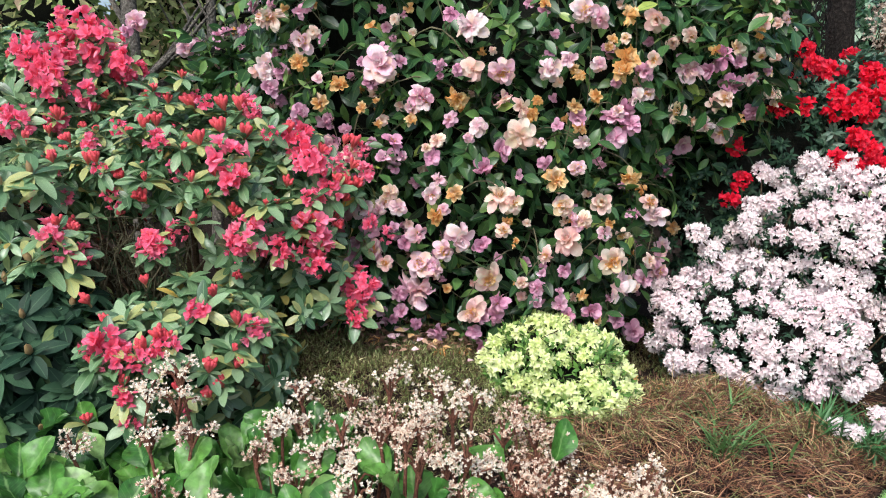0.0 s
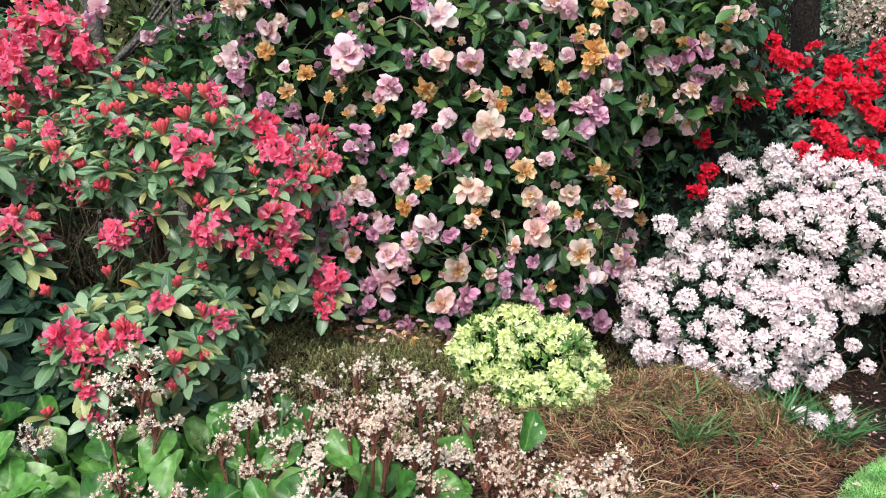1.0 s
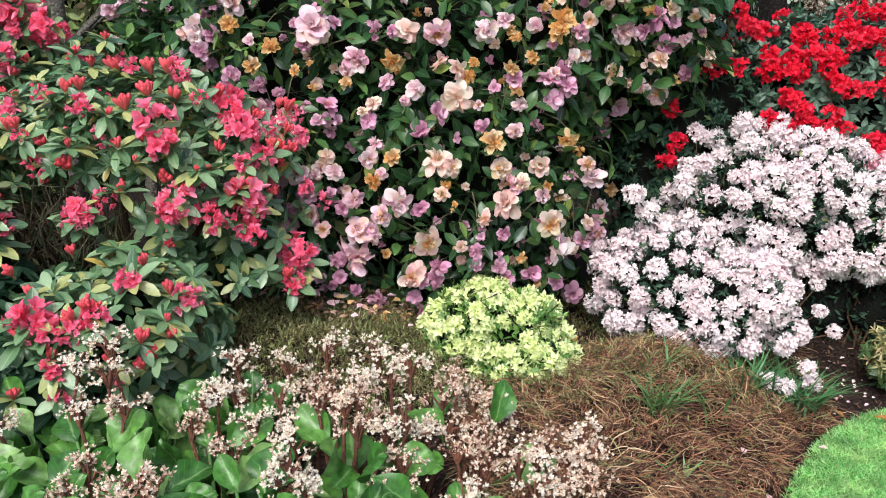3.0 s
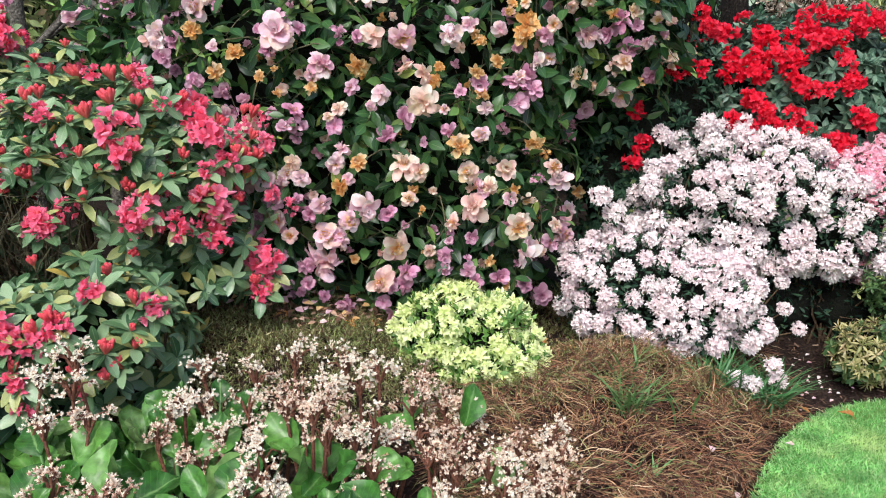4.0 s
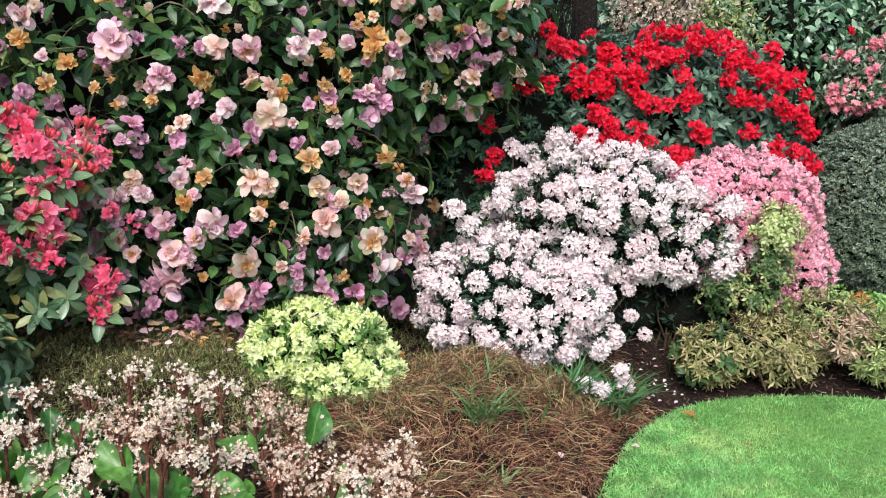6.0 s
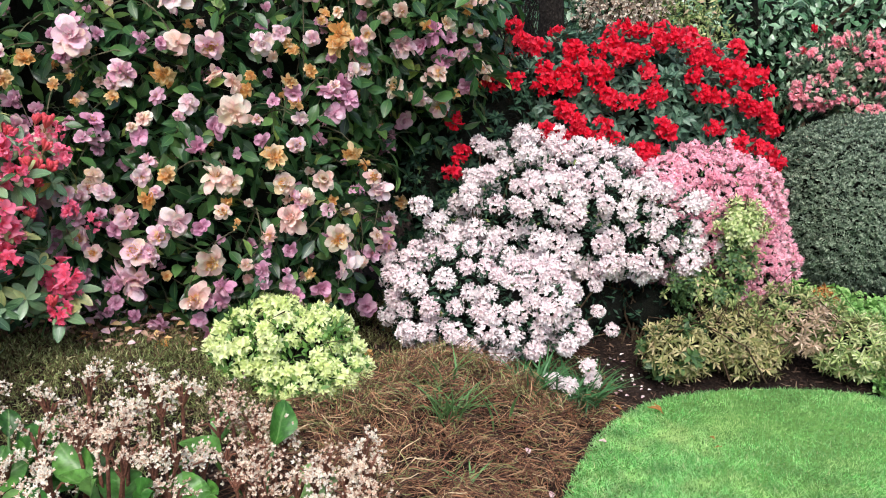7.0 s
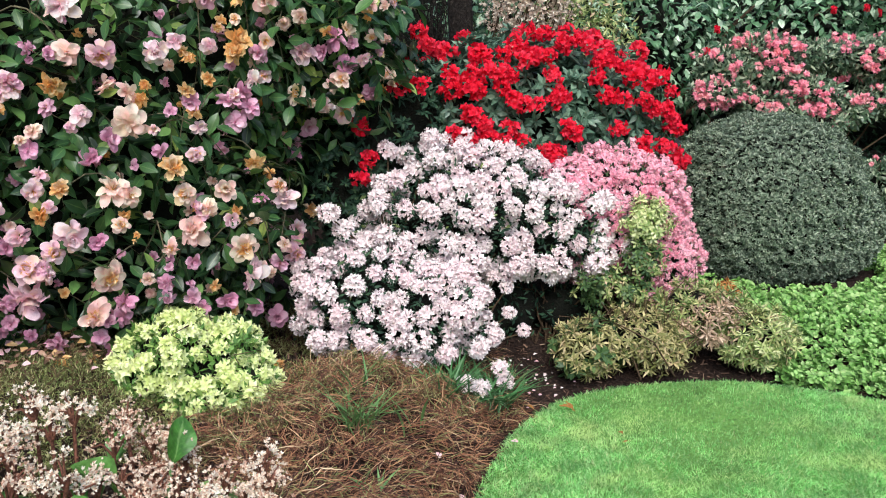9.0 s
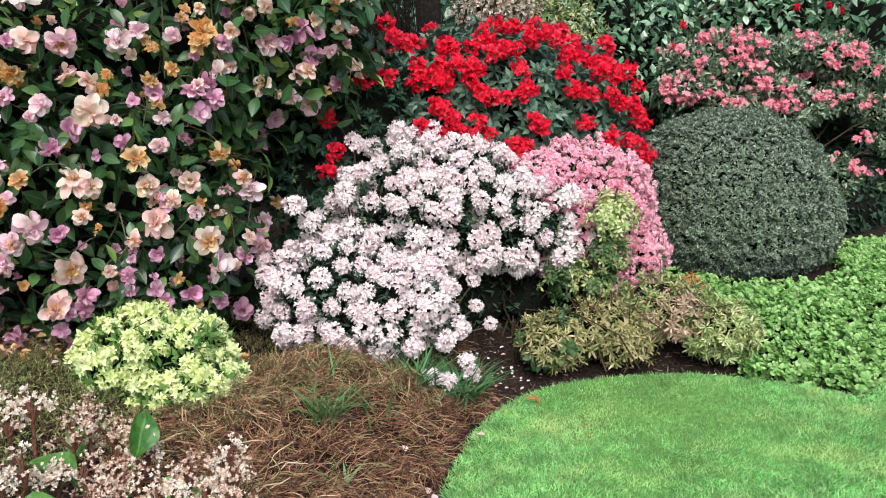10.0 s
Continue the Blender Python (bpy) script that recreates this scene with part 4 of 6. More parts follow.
for i in range(len(P)):
    add_whorl(P[i], Vector(N[i]) + Vector((0, -0.3, 0.5)), rng.uniform(0.075, 0.1), i)
    if i % 5 == 0:
        add_buds(P[i] + N[i] * 0.02, Vector(N[i]) + Vector((0, -0.2, 0.8)), rng.uniform(0.045, 0.06))
for i, (x, y, z) in enumerate(((-0.48, 3.25, 0.85), (-0.3, 3.3, 0.77), (-0.74, 3.18, 0.62), (-0.79, 3.18, 0.55))):
    add_truss(Vector((x, y, z)), Vector((rng.normal(0, 0.3), -0.7, 0.4)), 0.095, i)
gb = as_mesh("green_bud", spindle(0.24, 6), M_GREEN_BUD)
for i, (x, z) in enumerate(GREEN_BUDS):
    at = Vector((x, front(CRIMSON, x, z) - 0.05, z))
    part("green_bud", gb, crimson, "closed brownish bud", turn_to((rng.normal(0, 0.2), -0.2, 1), 0.055, at))
    part("leaf_whorl", whorl_meshes[i % 3], crimson, "", turn_to((rng.normal(0, 0.2), -0.3, 1), 0.12, at, rng.uniform(0, 6)))

# ---- dark-leaved rhododendron beside it ----
DARK = [(-1.55, 3.05, 0.5, 0.46, 0.34, 0.36, 2.0), (-1.2, 2.98, 0.34, 0.3, 0.24, 0.2, 2.0)]
dark = thing("budded_rhododendron", "low rhododendron with dark blue-green leaves and closed buds", "bush", (-1.5, 3.05, 0.12))
add_boughs(dark, (-1.5, 3.1, 0.08), DARK, 18, 0.014, 0.1, "brown stems")
add_core(dark, DARK, 0.55)
OLD_WHORLS = [whorl(blade(2, 4, 0.44, 1.0, 0.16, 0.3, 0.55, 0.08, 0.08, 0.0, 0.75), 6, k, 14) for k in (24, 25, 26)]
whorls(DARK, 270, OLD_WHORLS, (0.085, 0.125), M_DARK_SHADE_LEAF, dark, (0.0, 0.4), 0.08, label="dark blue-green leathery leaves")
P, N = shell(DARK, 40, (-0.02, 0.06), 0.06, 0.3, 0.3, 0.2)
for i in range(len(P)):
    d = Vector(N[i]) + Vector((0, -0.2, 0.9))
    part("leaf_whorl", as_mesh("leaf_whorl", OLD_WHORLS[i % 3], M_DARK_SHADE_LEAF), dark, "", turn_to(d, rng.uniform(0.1, 0.13), P[i], rng.uniform(0, 6)))
    part("bud", gb, dark, "closed brownish bud", turn_to(d, rng.uniform(0.045, 0.065), P[i]))

# ---- white, pink and lime azaleas ----
WHITE = [(2.0, 4.12, 0.77, 0.56, 0.4, 0.35, 2.3), (1.37, 3.92, 0.42, 0.36, 0.36, 0.29, 2.2), (1.58, 3.7, 0.4, 0.27, 0.28, 0.21, 2.2), (2.4, 3.98, 0.68, 0.37, 0.34, 0.23, 2.2)]
point_petal = blade(1, 3, 0.5, 1.0, 0.0, 0.15, 0.5, 0.05, 0.25)
star = [bloom([(5, 54, 1.0)], point_petal, k, 12) for k in (51, 50)]
POM = [cluster(star, n, 1.9, 0.22, s, 0.36, 0.13) for n, s in ((60, 52), (52, 53), (66, 54), (40, 57))]
POM_PLAIN = [cluster(bloom([(5, 40, 1.0)], blade(1, 2, 0.52, 0.95, 0.0, 0.12, 0.5, 0.1, 0.3), 55), 44, 1.9, 0.21, 56, 0.4, 0.14)]
plain_leaf = blade(1, 2, 0.4, 1.0, 0.0, 0.15, 0.5, 0.06, 0.12)
small_leaf = blade(2, 2, 0.36, 1.0, 0.12, 0.1, 0.5, 0.06, 0.1)


def azalea(name, label, category, lobes, base, blooms, mat, count, size, leaf_count, leaf_size, leaf_mat=None, as_parts=200, rough=0.09, depth=(0.0, 0.12), lump_size=0.28, bloom_name="flower_head", core_scale=0.62, up=0.35, low=0.16, gap=0.34, drift=None, plain=None, bough=0.014):
    ob = thing(name, label, category, base)
    add_boughs(ob, base, lobes, 24, bough, 0.1, "thin brown twigs")
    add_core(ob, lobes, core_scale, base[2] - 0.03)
    P, N = shell(lobes, leaf_count, (0.02, 0.3), rough, lump_size, low - 0.04)
    part("foliage", as_mesh("foliage", scatter(plain_leaf, leaf_poses(P, N, rng.uniform(leaf_size * 0.7, leaf_size * 1.3, len(P)), 0.0)), leaf_mat or M_AZ_LEAF), ob, "small green leaves", kind="stuff")
    P, N = shell(lobes, count * 3, depth, rough, lump_size, low, 0.3)
    keep = []
    for i in range(len(P)):
        if drift is not None and (lump(P[i:i + 1], 0.55)[0] < drift or N[i, 2] < -0.1):
            continue
        if all(np.linalg.norm(P[i] - P[j]) > gap * (size[0] + size[1]) for j in keep):
            keep.append(i)
        if len(keep) >= count:
            break
    P, N = P[keep], N[keep]
    ax = N + np.array([0, -0.15, up]) + rng.normal(0, 0.18, P.shape)
    ms = poses_z(P, ax, rng.uniform(size[0], size[1], len(P)))
    order = np.argsort(P[:, 1])
    meshes = [as_mesh(bloom_name, s, mat) for s in blooms]
    for n, i in enumerate(order[:as_parts]):
        part(bloom_name, meshes[n % len(meshes)], ob, "", Matrix(ms[i]))
    if len(order) > as_parts:
        part("flower_mass", as_mesh("flower_mass", join([scatter((plain or blooms)[j % len(plain or blooms)], ms[order[as_parts:]][j::3]) for j in range(3)]), mat), ob, kind="stuff")
    return ob, meshes


# Leaf colour darkened to put shade into the gaps between the heads.
white, white_meshes = azalea("white_azalea", "mounded azalea smothered in white and blush pompom flowers", "bush", WHITE, (1.9, 4.1, 0.12), POM, M_WHITE, 490, (0.07, 0.12), 9000, 0.032, M_DARK_SHADE_LEAF, as_parts=300, rough=0.19, gap=0.425, lump_size=0.24, depth=(0.0, 0.16), core_scale=0.66, plain=POM_PLAIN)
for x, y, z in ((1.16, 3.88, 0.87), (1.44, 4.0, 0.9), (1.47, 4.05, 0.97), (1.52, 4.1, 1.12), (1.77, 4.15, 1.17), (1.24, 3.92, 0.78), (1.63, 3.36, 0.15), (1.8, 3.38, 0.19), (1.7, 3.36, 0.12), (1.83, 3.39, 0.12), (1.82, 3.62, 0.37), (1.88, 3.7, 0.44), (2.0, 3.74, 0.46), (1.94, 3.76, 0.52), (1.96, 3.62, 0.37), (1.9, 3.62, 0.27), (2.04, 3.62, 0.27)):
    part("flower_head", white_meshes[0], white, "", turn_to((rng.normal(0, 0.2), -0.5, 0.8), 0.1 if z > 0.7 else (0.08 if z < 0.25 else 0.066), (x, y, z), rng.uniform(0, 6)))
    end = np.array([1.5, 4.0, 0.6]) if z > 0.7 else np.array([1.75, 3.7, 0.25])
    part("twig", as_mesh("twig", tube([end, (end + np.array([x, y, z])) / 2 + np.array([0, 0, -0.04]), (x, y, z - 0.01)], [0.006, 0.005, 0.003], 5), M_TWIG), white, "thin bare twig")

PINK = [(2.76, 4.08, 0.7, 0.46, 0.38, 0.4, 2.2), (3.05, 4.08, 0.45, 0.28, 0.3, 0.3, 2.0)]
pink_star = bloom([(5, 32, 1.0)], blade(1, 2, 0.5, 0.8, 0.15, 0.1, 0.6, 0.15, 0.2), 61)
PINK_POM = [cluster(pink_star, 10, 1.5, 0.34, s, 0.26, 0.25) for s in (62, 63)]
azalea("pink_azalea", "low azalea covered in rose-pink small flowers", "bush", PINK, (2.8, 4.25, 0.12), PINK_POM, M_PINK, 1900, (0.036, 0.058), 2600, 0.028, as_parts=280, rough=0.11, gap=0.17, lump_size=0.2)

LIME = [(0.45, 3.68, 0.34, 0.22, 0.24, 0.17, 2.0), (0.62, 3.63, 0.31, 0.19, 0.24, 0.16, 2.0), (0.53, 3.48, 0.24, 0.19, 0.16, 0.11, 2.0), (0.29, 3.62, 0.32, 0.12, 0.16, 0.1, 2.0), (0.7, 3.5, 0.24, 0.12, 0.14, 0.1, 2.0)]
leafy = blade(2, 3, 0.46, 0.95, 0.25, 0.12, 0.52, 0.08, 0.2)
LIME_POM = [cluster(bloom([(5, 42, 1.0)], leafy, s, 12), n, 1.7, 0.38, s, 0.28, 0.15) for n, s in ((18, 71), (14, 72), (22, 73))]
azalea("lime_azalea", "small rounded azalea with pale lime-yellow flower heads", "bush", LIME, (0.5, 3.62, 0.12), LIME_POM, M_LIME, 120, (0.066, 0.095), 3200, 0.038, M_LIME_LEAF, as_parts=190, rough=0.18, depth=(0, 0.14), lump_size=0.2, gap=0.4, core_scale=0.72, bough=0.005)

# Dark leaves and near-black cores added for the shade under the azaleas.
UNDER = [(2.12, 4.0, 0.27, 0.3, 0.2, 0.2, 2.0), (2.45, 3.95, 0.26, 0.26, 0.18, 0.18, 2.0)]
under = thing("shade_underplant", "low plant added dark for the shade under the azaleas", "shrub", (2.3, 3.95, 0.1))
add_core(under, UNDER, 0.62, 0.08)
add_boughs(under, (2.3, 3.95, 0.08), UNDER, 14, 0.007, 0.1, "dark thin stems")
P, N = shell(UNDER, 900, (0.1, 0.7), 0.1, 0.2, 0.12)
part("foliage", as_mesh("foliage", scatter(small_leaf, leaf_poses(P, N, rng.uniform(0.03, 0.05, len(P)), 0.1)), M_DARK_SHADE_LEAF), under, "small leaves coloured dark for the shade", kind="stuff")

# ---- red rhododendron ----
RED = [(2.55, 4.66, 1.14, 0.83, 0.5, 0.57, 2.8), (1.55, 4.52, 1.06, 0.47, 0.38, 0.72, 2.2)]
REDS_LEFT = [
    (1.71, 1.69), (1.74, 1.63), (1.71, 1.43), (1.61, 1.42), (1.39, 1.24), (1.39, 0.99), (1.44, 1.08), (2.02, 1.58), (2.07, 1.56),
    (2.17, 1.58), (2.24, 1.62), (2.28, 1.55), (2.34, 1.57), (2.31, 1.69), (2.40, 1.68), (2.51, 1.64), (2.59, 1.65), (2.67, 1.62),
    (2.43, 1.57), (2.00, 1.49), (2.08, 1.48), (2.15, 1.49), (2.20, 1.47), (1.87, 1.48), (1.88, 1.40), (1.97, 1.43), (2.02, 1.41),
    (2.16, 1.41), (2.24, 1.34), (2.20, 1.36), (2.29, 1.32), (2.46, 1.47), (2.38, 1.32),
]
REDS_RIGHT = [
    (2.47, 1.35), (2.51, 1.36), (2.74, 1.53), (2.81, 1.53), (2.88, 1.50), (2.95, 1.45), (2.72, 1.45), (2.80, 1.35), (2.89, 1.33),
    (3.06, 1.43), (3.14, 1.46), (3.19, 1.37), (3.03, 1.32), (3.09, 1.27), (3.16, 1.27), (3.20, 1.21), (3.25, 1.16), (2.55, 1.20),
    (2.59, 1.16), (2.87, 1.17), (3.03, 1.10), (3.02, 1.04), (3.16, 1.07), (3.21, 1.03), (3.28, 0.98), (3.25, 0.93), (2.00, 1.26),
    (2.06, 1.22), (1.98, 1.29), (2.20, 1.20), (1.91, 1.16), (1.98, 1.12), (1.89, 1.19), (2.09, 1.15), (2.17, 1.12), (2.27, 1.13),
    (2.42, 1.07), (2.48, 1.05),
]
red = thing("red_rhododendron", "large rhododendron with scarlet trusses over grey-green leaves", "bush", (2.35, 4.72, 0.12))
add_boughs(red, (2.25, 4.72, 0.08), RED, 40, 0.025, 0.1, "dark brown limbs")
add_core(red, RED[:1], 0.6)
# Larger near-black core here stands in for the shaded gap beside the camellia.
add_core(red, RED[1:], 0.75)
ruffled = [bloom([(5, t, 1.0)], blade(2, 4, 0.6, 0.95, 0.3, c, 0.68, 0.3, 0.2, 0.1, 0.5), k, 16) for t, c, k in ((52, 0.3, 86), (40, 0.15, 88), (60, 0.4, 89))]
red_leaf = blade(2, 2, 0.42, 1.0, 0.12, 0.14, 0.5, 0.08, 0.1)
RED_WHORLS = [whorl(red_leaf, 7, s, 8) for s in (81, 82)]
whorls(RED[:1], 1150, RED_WHORLS, (0.055, 0.09), M_RED_LEAF, red, (0.0, 0.3), 0.06, label="whorls of grey-green leaves")
# Left lobe's leaves take the near-black green, with the gap's shade in it.
whorls(RED[1:], 800, RED_WHORLS, (0.032, 0.055), M_DARK_SHADE_LEAF, red, (0.0, 0.25), 0.08, label="small dark leaves with some shade put into their colour")
RED_TRUSS = [cluster(ruffled, n, 1.6, 0.29, s, 0.27, 0.3) for n, s in ((24, 83), (20, 84), (16, 85))]
red_meshes = [as_mesh("flower_truss", s, M_RED) for s in RED_TRUSS]
for i, (x, z) in enumerate(REDS_LEFT + REDS_RIGHT):
    x, y, z = onto(RED, x, z, 4.19)
    at = (x, y - 0.04, z)
    part("flower_truss", red_meshes[i % 3], red, "scarlet flower truss", turn_to((rng.normal(0, 0.25), -0.8, 0.5 + rng.normal(0, 0.2)), rng.uniform(0.085, 0.115), at, rng.uniform(0, 6)))
P, N = shell(RED[:1], 60, (0, 0.05), 0.05, 0.3, 0.9, 0.8)
s = (N[:, 2] > 0.5) | (N[:, 1] > 0.2)
part("truss_mass", as_mesh("truss_mass", scatter(RED_TRUSS[0], poses_z(P[s], N[s], rng.uniform(0.1, 0.14, s.sum()))), M_RED), red, "scarlet trusses over the crown", kind="stuff")

# ---- clipped dark mound ----
MOUND = [(4.24, 4.58, 0.62, 0.65, 0.62, 0.57, 2.25), (4.56, 4.5, 0.46, 0.46, 0.46, 0.4, 2.2)]
mound = thing("clipped_shrub", "dense clipped dome of tiny dark green leaves", "shrub", (4.3, 4.5, 0.1))
add_boughs(mound, (4.3, 4.5, 0.06), MOUND, 26, 0.02, 0.1, "dark stems under the dome")
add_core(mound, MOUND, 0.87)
P, N = shell(MOUND, 23000, (0.0, 0.07), 0.045, 0.1, 0.12, 0.2)
tuft_leaf = bloom([(5, 30, 1.0), (2, 62, 0.7)], blade(1, 1, 0.55, 1.0, 0, 0.0, 0.5, 0.45, 0.5), 87, 16)
part("foliage", as_mesh("foliage", scatter(tuft_leaf, poses_z(P, N + np.array([0, 0, 0.7]) + rng.normal(0, 0.25, P.shape), rng.uniform(0.011, 0.024, len(P)))), M_DARK_LEAF), mound, "tiny leathery leaves", kind="stuff")

# ---- golden low shrub ----
GOLD = [(2.38, 3.55, 0.17, 0.22, 0.17, 0.16, 2.1), (2.66, 3.55, 0.22, 0.28, 0.19, 0.15, 2.1), (2.98, 3.56, 0.28, 0.27, 0.2, 0.16, 2.1), (3.2, 3.36, 0.17, 0.21, 0.2, 0.16, 2.1)]
gold = thing("golden_shrub", "low spreading shrub with narrow yellow-green variegated leaves", "shrub", (2.7, 3.5, 0.02))
add_boughs(gold, (2.7, 3.5, 0.03), GOLD, 60, 0.005, 0.02, "wiry brown stems")
gold_leaf = blade(2, 3, 0.25, 1.0, 0.15, 0.18, 0.55, 0.12, 0.1, 0.0, 0.8)
GOLD_WHORLS = [whorl(gold_leaf, 6, s, 20) for s in (91, 92, 93)]
whorls(GOLD[:2], 520, GOLD_WHORLS, (0.03, 0.05), M_GOLD_LEAF, gold, (0, 0.4), 0.12, 0.2, 0.6, 0.03, label="yellow-green narrow leaves")
whorls(GOLD[2:], 540, GOLD_WHORLS, (0.03, 0.05), M_OLIVE_LEAF, gold, (0, 0.35), 0.13, 0.15, 0.6, 0.03, label="olive young leaves")
whorls(GOLD[3:], 170, GOLD_WHORLS, (0.03, 0.048), M_CREAM_LEAF, gold, (0, 0.2), 0.13, 0.15, 0.6, 0.05, label="pale yellow young leaves")
whorls([(2.98, 3.42, 0.26, 0.2, 0.12, 0.12, 2.0)], 110, GOLD_WHORLS, (0.03, 0.048), M_BLUSH_LEAF, gold, (0, 0.25), 0.13, 0.15, 0.6, 0.05, label="pinkish-brown young shoots")
whorls([(3.13, 3.5, 0.39, 0.06, 0.045, 0.045, 2.0)], 16, GOLD_WHORLS, (0.03, 0.045), M_RUST, gold, (0, 0.4), 0.1, 0.15, 0.6, 0.05, label="bright orange new shoot")
whorls([(2.74, 3.47, 0.13, 0.22, 0.13, 0.13, 2.0)], 130, GOLD_WHORLS, (0.035, 0.055), M_GOLD_LEAF, gold, (0, 0.5), 0.12, 0.2, 0.6, 0.03, label="yellow-green lower shoots")
whorls(GOLD[:1], 40, WHORLS, (0.04, 0.06), M_AZ_LEAF, gold, (0, 0.2), 0.1, 0.2, 0.3, 0.03, label="deep green lower leaves")
add_core(gold, GOLD, 0.62, 0.0)
CREAM = [(2.74, 3.66, 0.74, 0.14, 0.12, 0.15, 2.0), (2.73, 3.66, 0.55, 0.12, 0.1, 0.15, 2.0), (2.5, 3.68, 0.44, 0.16, 0.1, 0.12, 2.0), (2.63, 3.67, 0.4, 0.14, 0.1, 0.13, 2.0)]
cream = thing("cream_shrub", "slim upright shrub with cream-edged green leaves", "shrub", (2.66, 3.74, 0.08))
add_boughs(cream, (2.66, 3.74, 0.06), CREAM, 16, 0.008, 0.1, "thin stems")
CREAM_WHORLS = [whorl(blade(2, 2, 0.46, 1.0, 0.1, 0.2, 0.55, 0.12, 0.12, 0.0, 0.8), 6, s, 14) for s in (94, 96)]
whorls(CREAM[1:], 130, CREAM_WHORLS, (0.024, 0.04), M_OLIVE_LEAF, cream, (0, 0.8), 0.3, 0.15, 0.6, 0.15, label="olive lower leaves")
whorls(CREAM[1:], 170, CREAM_WHORLS, (0.026, 0.042), M_AZ_LEAF, cream, (0, 0.7), 0.3, 0.15, 0.6, 0.15, label="green shaded leaves")
whorls(CREAM[:1], 230, CREAM_WHORLS, (0.022, 0.038), M_CREAM_LEAF, cream, (0, 0.6), 0.28, 0.15, 0.6, 0.15, label="cream and green leaves")

# ---- bergenias in front ----
CREAM_HEADS = [
    (-0.92, 2.55, 0.60), (-0.83, 2.55, 0.57), (-0.83, 2.60, 0.64), (-0.89, 2.45, 0.49), (-1.15, 2.50, 0.45), (-0.46, 2.65, 0.57), (-0.31, 2.75, 0.50),
    (-0.54, 2.50, 0.49), (-0.44, 2.52, 0.50), (-0.50, 2.52, 0.51), (-0.38, 2.45, 0.44), (-0.26, 2.12, 0.41), (-0.20, 2.15, 0.39), (-0.24, 2.15, 0.46), (-0.29, 2.50, 0.41), (-0.23, 2.60, 0.42),
    (-0.33, 2.65, 0.44), (-0.26, 2.40, 0.41), (-0.17, 2.60, 0.61), (-0.01, 2.57, 0.60), (-0.06, 2.50, 0.56), (0.03, 2.55, 0.54), (0.09, 2.56, 0.57), (0.01, 2.35, 0.45), (0.07, 2.36, 0.47),
    (0.09, 2.40, 0.40), (0.39, 2.63, 0.35), (0.22, 2.10, 0.37), (0.59, 2.35, 0.41), (0.44, 2.24, 0.40), (0.42, 2.15, 0.37),
]
TAN_HEADS = [
    (-0.76, 2.45, 0.51), (-0.57, 2.45, 0.43), (-0.42, 2.30, 0.43), (-0.64, 2.12, 0.44), (-0.60, 2.10, 0.41), (-0.68, 2.10, 0.40), (-0.79, 2.10, 0.42), (-0.77, 2.15, 0.45), (-0.15, 2.50, 0.52),
    (-0.19, 2.45, 0.51), (-0.07, 2.42, 0.53), (-0.11, 2.40, 0.51), (-0.07, 2.35, 0.46), (0.06, 2.30, 0.38), (0.04, 2.20, 0.36), (0.23, 2.60, 0.50), (0.19, 2.55, 0.47), (0.30, 2.63, 0.42),
    (0.36, 2.63, 0.41), (0.29, 2.55, 0.37), (0.20, 2.50, 0.38), (0.14, 2.45, 0.39), (0.30, 2.45, 0.35), (0.23, 2.45, 0.33), (0.31, 2.35, 0.32), (0.48, 2.30, 0.41), (0.39, 2.26, 0.38),
    (0.52, 2.24, 0.39), (0.59, 2.24, 0.40), (0.53, 2.20, 0.35), (0.59, 2.20, 0.35), (0.49, 2.15, 0.33),
]
berg_leaf = [blade(5, 8, k, 1.0, c, 0.24, 0.56, 0.1, 0.14, w, 0.65) for k, c, w in ((0.72, 0.18, 0.07), (0.64, 0.36, 0.1), (0.82, 0.12, 0.11))]
berg_meshes = [as_mesh("leaf", s, M_BERG_LEAF) for s in berg_leaf]
floret = bloom([(5, 35, 1.0)], blade(1, 2, 0.42, 0.75, 0.1, 0.05, 0.6, 0.2, 0.2), 95, 18)


